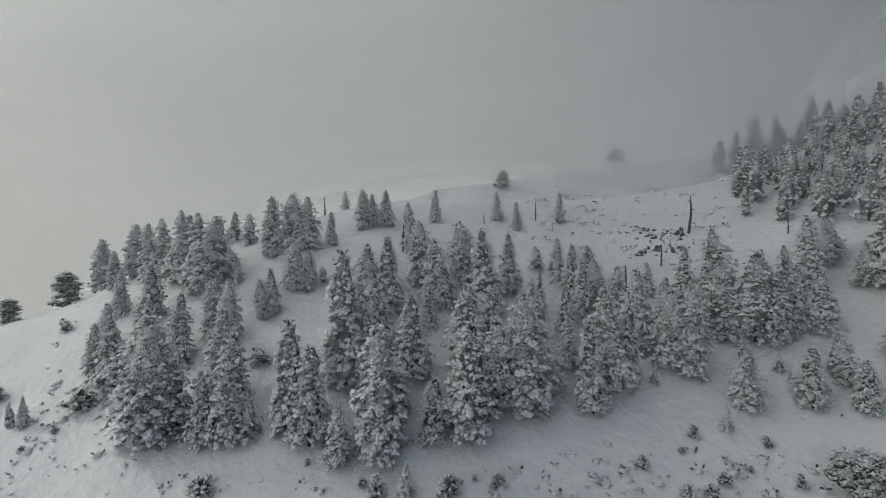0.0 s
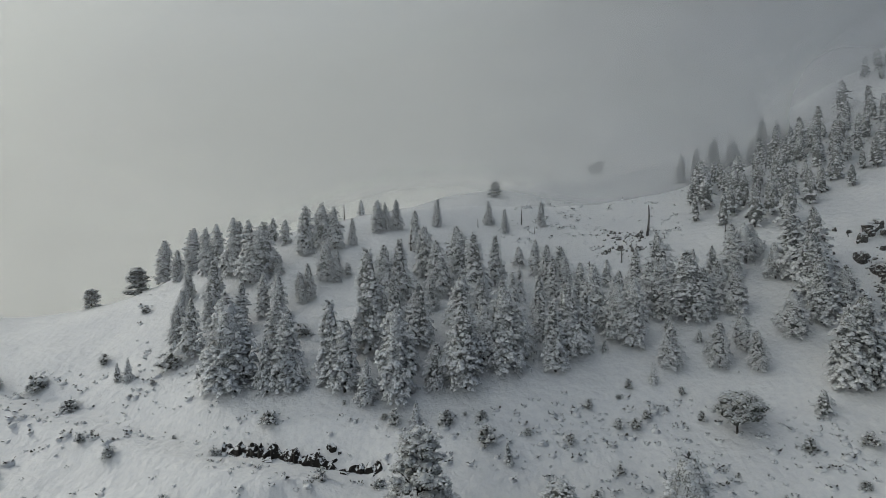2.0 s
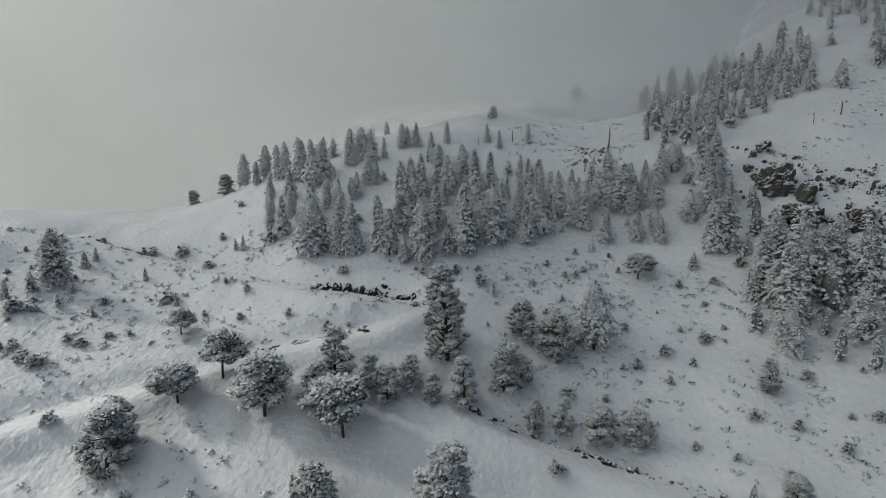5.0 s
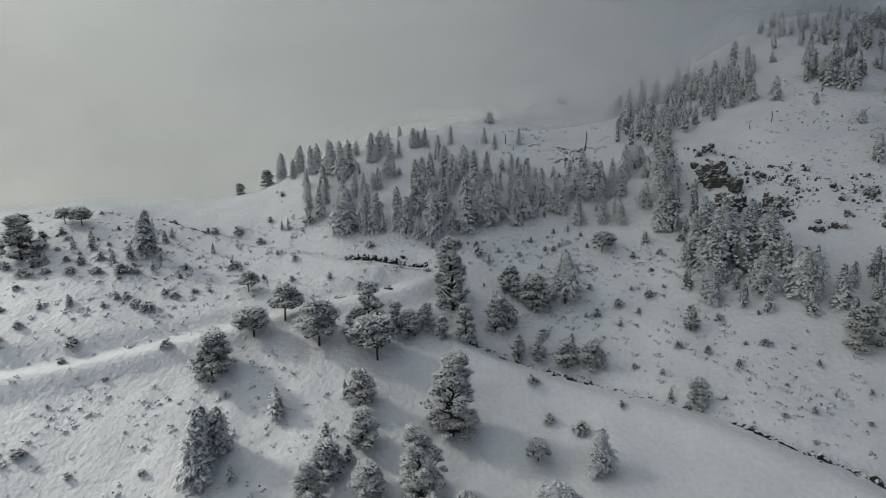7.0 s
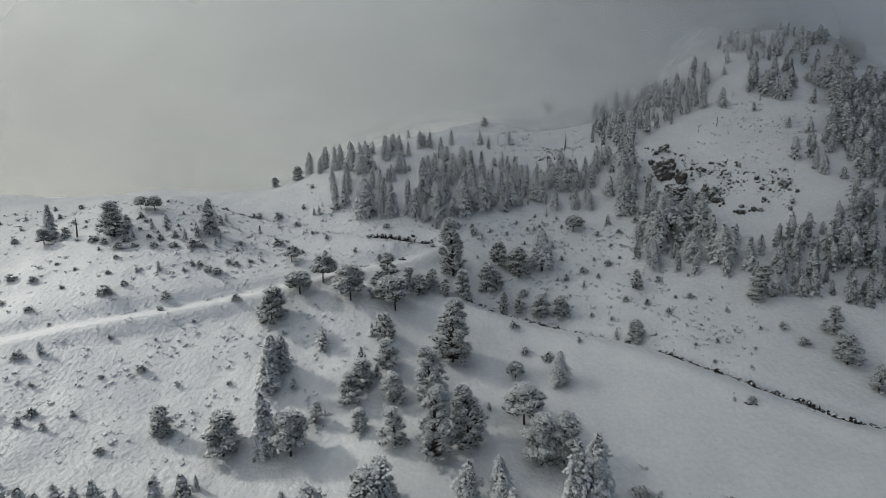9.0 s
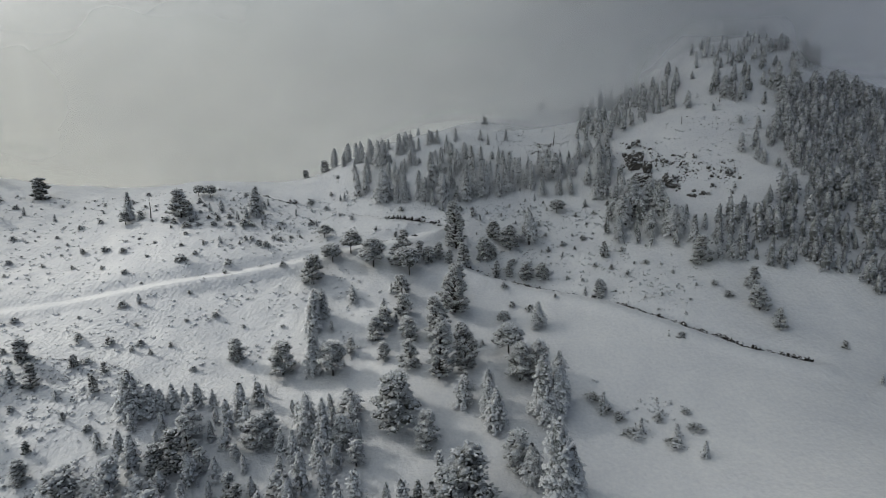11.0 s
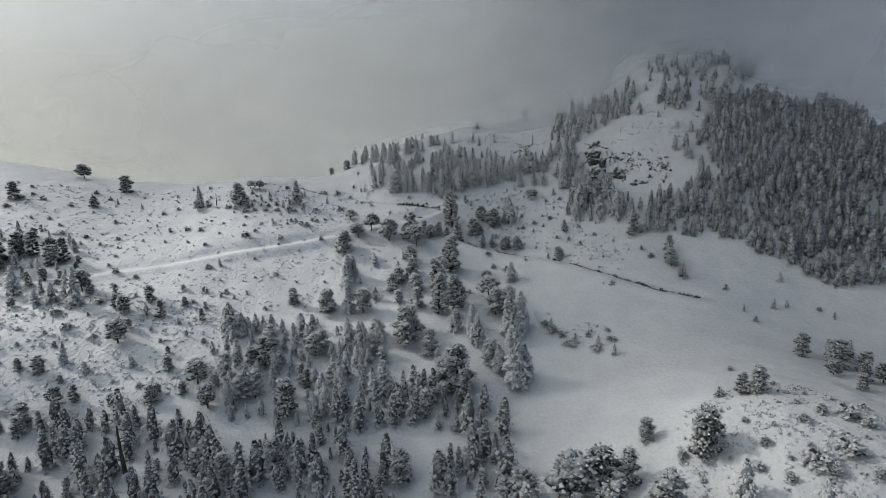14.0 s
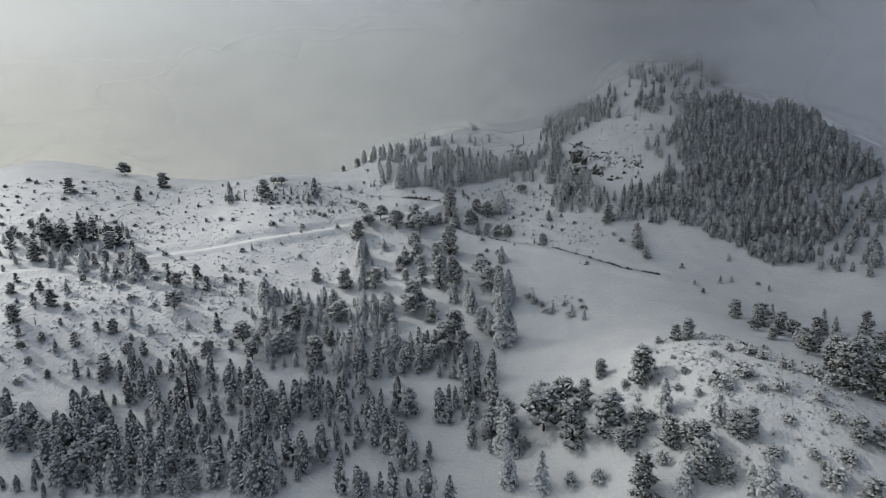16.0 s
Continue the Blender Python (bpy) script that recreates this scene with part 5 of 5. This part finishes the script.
set_plants(PINE_FAR, heights(cluster[::2], 2.5, 4.8), "trees on the west slope", 71)
set_plants(FIR_MID, heights(cluster[1::2], 2.5, 5.2), "trees on the west slope", 72)
west = scatter(PLOT_WEST_SCRUB, 4.8, 61, ALL_SET)
set_plants(PINE_FAR, heights(west[::2], 1.8, 4.2), "pines on the west slope", 62)
set_plants(SHRUB, heights(west[1::2], 0.9, 2.0), "shrubs on the slope", 63)
east = scatter(PLOT_EAST_DELL, 4.6, 66, ALL_SET)
set_plants(PINE_FAR, heights(east[::2], 3.0, 6.5), "trees in the east dell", 67)
set_plants(FIR_MID, heights(east[1::2], 3.0, 7.0), "trees in the east dell", 67)
set_plants(SHRUB, heights(scatter(PLOT_TUFT_KNOLL, 3.6, 68, ALL_SET), 0.5, 1.2), "shrubs on the knoll", 69)
low = scatter(PLOT_TUFT_EAST, 3.7, 73, ALL_SET) + scatter(PLOT_TUFT_HIGH, 4.8, 74, ALL_SET) + scatter(PLOT_TUFT_WEST, 4.8, 75, ALL_SET) + scatter(PLOT_SCREE_EAST, 4.0, 76, ALL_SET) + scatter(PLOT_TUFT_MEADOW, 6.0, 78, ALL_SET)
far_wood("low_scrub", heights(clumped(low, 8, 12, -0.4), 0.5, 1.6), 77, "low snow-dusted dwarf bushes scattered over the slope", 30, SNOW_TREE, False, True)
set_plants(SHRUB, heights(scatter(PLOT_RIDGE_SCRUB, 2.5, 79, ALL_SET), 0.7, 2.0), "shrubs on the slope", 80, 1.1)
copy_clean(FIR_TALL + FIR_MID + FIR_YOUNG + PINE + PINE_UMBRELLA + PINE_GREAT + PINE_FAR + SHRUB + STEM)


# ---- bare earth along the track, rocks ----
def lump(soup, c, size, rng, squash=0.6, rings=4, sides=7, rough=0.36):
    """A rough, angular lump of earth or stone."""
    pts = []
    for i in range(rings):
        t = math.pi * (i + 0.5) / rings
        for k in range(sides):
            a = -2 * math.pi * k / sides + i * 0.4
            r = rng.uniform(1 - rough, 1 + rough)
            pts.append(Vector(c) + Vector((math.cos(a) * math.sin(t) * r * size[0], math.sin(a) * math.sin(t) * r * size[1], math.cos(t) * r * size[2] * squash)))
    b = len(soup.v)
    soup.grid(pts, rings, sides, True)
    soup.f.append(tuple(b + sides - 1 - k for k in range(sides)))
    soup.f.append(tuple(b + (rings - 1) * sides + k for k in range(sides)))


def earth_bank(points, tall, thick, seed, label, gaps=0.25):
    """The bare cut edge of the track: a ragged ridge of dark earth, broken where snow covers it."""
    rng = random.Random(seed)
    soup = Soup()
    line = dense_line(points, 0.3)
    s = np.arange(len(line)) * 0.3
    rise = 0.55 * value_noise(s, 0 * s, 4.5, seed) + 0.75 * value_noise(s, 0 * s, 1.1, seed + 1) + 0.85 - 2 * gaps
    wander = 0.5 * value_noise(s, 0 * s, 3.0, seed + 2)
    row, level = [], ground_height(line[:, 0], line[:, 1])
    for i in range(1, len(line) - 1):
        t = line[i + 1] - line[i - 1]
        n = np.array((-t[1], t[0])) / (np.hypot(*t) + 1e-6)
        if rise[i] <= 0.05:
            if len(row) > 2:
                soup.grid([p for r in row for p in r], len(row), 5)
            row = []
            continue
        h = tall * min(1.0, rise[i]) * rng.uniform(0.45, 1.25)
        w = thick * (0.35 + 0.6 * min(1.0, rise[i])) * rng.uniform(0.6, 1.35)
        c = line[i] + n * wander[i]
        row.append([Vector((*(c + n * w * k), level[i] + z)) for k, z in ((-1.1, -0.25), (-0.75 + rng.uniform(-0.3, 0.3), h * rng.uniform(0.3, 0.8)), (rng.uniform(-0.3, 0.3), h), (0.7 + rng.uniform(-0.3, 0.3), h * rng.uniform(0.2, 0.8)), (1.1, -0.25))])
    if len(row) > 2:
        soup.grid([p for r in row for p in r], len(row), 5)
    for _ in range(int(len(line) * 0.8)):
        x, y = line[rng.randrange(len(line))] + np.array((rng.gauss(0, 0.55), rng.gauss(0, 0.55)))
        k = thick * (0.15 + 0.75 * rng.random() ** 2.5)
        lump(soup, (x, y, z_at(x, y)), (k * 1.3, k, k), rng, 0.7, 3, 6)
    return tagged(new("earth_bank", soup.mesh("earth_bank", EARTH, False)), label, "earth bank", kind="structure")


earth_bank(BANK_HAIRPIN, 1.15, 0.55, 401, "dark cut bank of bare earth above the track", -0.1)
earth_bank(BANK_LOWER, 0.6, 0.48, 402, "ragged dark edge of the snowed-in track", 0.28)
earth_bank(BANK_WEST, 0.35, 0.30, 403, "thin line of bare earth along the upper track", 0.30)
earth_bank(BANK_FIELD[5:], 0.75, 0.5, 406, "deep dark cut of earth above the snowfield", -0.05)
earth_bank(BANK_FIELD[:6], 0.7, 0.5, 404, "broken dark edge of the track by the snowfield", 0.30)
earth_bank(BANK_STUB, 0.4, 0.32, 405, "short run of bare earth in the snowfield", 0.2)


def crag(soup, c, size, rng, rings=9, sides=13):
    """A steep block of limestone with cracked, stepped faces."""
    seed, turn = rng.uniform(0, 90), rng.uniform(0, 6.283)
    for i in range(rings):
        t = math.pi * (i + 0.35) / (rings - 0.3)
        for k in range(sides):
            a = -2 * math.pi * k / sides + turn
            n = Vector((math.cos(a) * math.sin(t), math.sin(a) * math.sin(t), math.cos(t)))
            # boxy rather than round, with ledges and cracks
            box = 1 / max(abs(n.x), abs(n.y), abs(n.z) * 0.9) ** 0.55
            r = box * 0.82 * (1 + 0.30 * noise.noise(n * 1.6 + Vector((seed, 0, 0))) + 0.34 * noise.noise(n * 3.6 + Vector((0, seed, 0))) + 0.18 * noise.noise(n * 9.0 + Vector((0, 0, seed)))) * rng.uniform(0.93, 1.07)
            soup.v.append(Vector(c) + Vector((n.x * size[0], n.y * size[1], n.z * size[2])) * r)
    b = len(soup.v) - rings * sides
    for i in range(rings - 1):
        for k in range(sides):
            d = (k + 1) % sides
            soup.f.append((b + i * sides + k, b + i * sides + d, b + (i + 1) * sides + d, b + (i + 1) * sides + k))
    soup.f.append(tuple(b + sides - 1 - k for k in range(sides)))


def rock_thing(x, y, size, seed, label):
    """A steep crag with broken blocks at its foot and some snow on top."""
    rng = random.Random(seed)
    root = tagged(new("rock"), label, "rock", "rocks of the outcrop")
    root.matrix_basis = pose(x, y, z_at(x, y) - size * 0.12)
    big = size > 2.2
    for i in range(6 if big else 3):
        away = 0.0 if i == 0 else 0.85
        k = size * (0.50 if i == 0 else rng.uniform(0.14, 0.30))
        o = (rng.uniform(-away, away) * size, rng.uniform(-away, away) * size, k * (0.75 if i == 0 else 0.35))
        stone = Soup()
        crag(stone, o, (k * rng.uniform(0.8, 1.2), k * rng.uniform(0.8, 1.2), k * rng.uniform(0.9, 1.25)), rng, 18 if big and i == 0 else 8, 26 if big and i == 0 else 11)
        part("stone", stone.mesh("stone", CRAG, False), root)
    cap = Soup()
    lump(cap, (rng.uniform(-0.12, 0.12) * size, rng.uniform(-0.12, 0.12) * size, size * 0.86), (size * 0.26, size * 0.24, size * 0.12), rng, 0.8, 4, 8)
    part("snow_cap", cap.mesh("snow_cap", SNOW_CAP), root)
    return root


OUTCROP = [(55.6, 46.9, 6.6), (54.7, 48.9, 3.5), (55.3, 38.5, 4.3), (54.7, 40.2, 3.7), (57.2, 38.8, 2.8), (61.7, 34.6, 3.1), (61.2, 36.1, 2.7), (62.5, 33.2, 2.2),
    (64.1, 43.8, 1.5), (63.6, 45.1, 1.1), (56.3, 56.4, 1.7), (58.3, 57.6, 2), (59.9, 58.1, 1.7), (53.9, 53.6, 1.9), (54.1, 50.9, 2.1), (73.5, 36.1, 1.4),
    (73, 32.8, 1.4), (71.7, 29.3, 1.4), (65.4, 27.8, 1.6), (68.6, 27.8, 1.4), (71.7, 41.8, 1.5), (58.5, 50.8, 1.9)]
TUFTS = ((PLOT_TUFT_WEST, 4600), (PLOT_TUFT_SLOPE, 6800), (PLOT_TUFT_HIGH, 2200), (PLOT_TUFT_EAST, 2200), (PLOT_TUFT_MEADOW, 2100), (PLOT_TUFT_UPPER, 900), (PLOT_TUFT_KNOLL, 2600), (PLOT_TUFT_LEFT, 700), (PLOT_TUFT_PEAK, 1300), (PLOT_TUFT_FIELD, 300))
rng = random.Random(55)
for i, (x, y, h) in enumerate(OUTCROP):
    rock_thing(x, y, h * 0.9, 420 + i, "dark limestone rock of the outcrop under patchy snow")
rubble = Soup()
for plot, n in ((PLOT_SCREE, 520), (PLOT_SCREE_EAST, 420), (PLOT_TUFT_PEAK, 200), (PLOT_CREST, 130)):
    xs, ys = [p[0] for p in plot], [p[1] for p in plot]
    for _ in range(n * 3):
        x, y = rng.uniform(min(xs), max(xs)), rng.uniform(min(ys), max(ys))
        if inside(plot, x, y) and value_noise(np.array([x]), np.array([y]), 4.0, 88)[0] > rng.uniform(-0.5, 0.6):
            k = (0.6 if plot is PLOT_TUFT_PEAK else 1.0) * (0.10 + 0.46 * rng.random() ** 3.4)
            lump(rubble, (x, y, z_at(x, y) + k * 0.15), (k * rng.uniform(0.5, 1.3), k * rng.uniform(0.4, 1.0), k * rng.uniform(0.7, 1.5)), rng, 0.9, 3, 6)
tagged(new("rock_rubble", rubble.mesh("rock_rubble", CRAG, False)), "dark stones showing through the snow on the slope", "rubble", kind="stuff")

# ---- tufts and twigs that pierce the snow ----
tussocks, lumps = Soup(), Soup()
for plot, n in TUFTS:
    xs, ys = [p[0] for p in plot], [p[1] for p in plot]
    spots = [(rng.uniform(min(xs), max(xs)), rng.uniform(min(ys), max(ys))) for _ in range(n)]
    spots = [p for p in spots if inside(plot, *p) and value_noise(np.array([p[0]]), np.array([p[1]]), 6.0, 77)[0] > rng.uniform(-0.9, 0.5)]
    for (x, y), z in zip(spots, ground_height(np.array([p[0] for p in spots]), np.array([p[1] for p in spots]))):
        k = 0.14 + 0.40 * rng.random() ** 2.2
        cushion(lumps, (x, y, z - k * 0.15), k * rng.uniform(0.8, 1.3), rng.uniform(0.4, 0.7), rng, 3, 6, 0.25)
        for j in range(rng.choice((3, 4, 5, 6))):
            a = rng.uniform(0, 6.283)
            spray(tussocks, lumps, (x + math.cos(a) * k * 0.6, y + math.sin(a) * k * 0.6, z + k * 0.15), (math.cos(a), math.sin(a), rng.uniform(0.5, 1.8)), k * rng.uniform(0.7, 1.3), k * rng.uniform(0.20, 0.36), 0.2, rng, rng.choice((0, 0, 0.8)), k * 0.2)
tagged(new("tussocks", tussocks.mesh("tussocks", TUSSOCK)), "dry tussocks and twigs piercing the snow", "tussocks", kind="stuff")
tagged(new("snow_lumps", lumps.mesh("snow_lumps", SNOW_CAP)), "soft lumps of snow over buried dwarf bushes", "snow", kind="stuff")
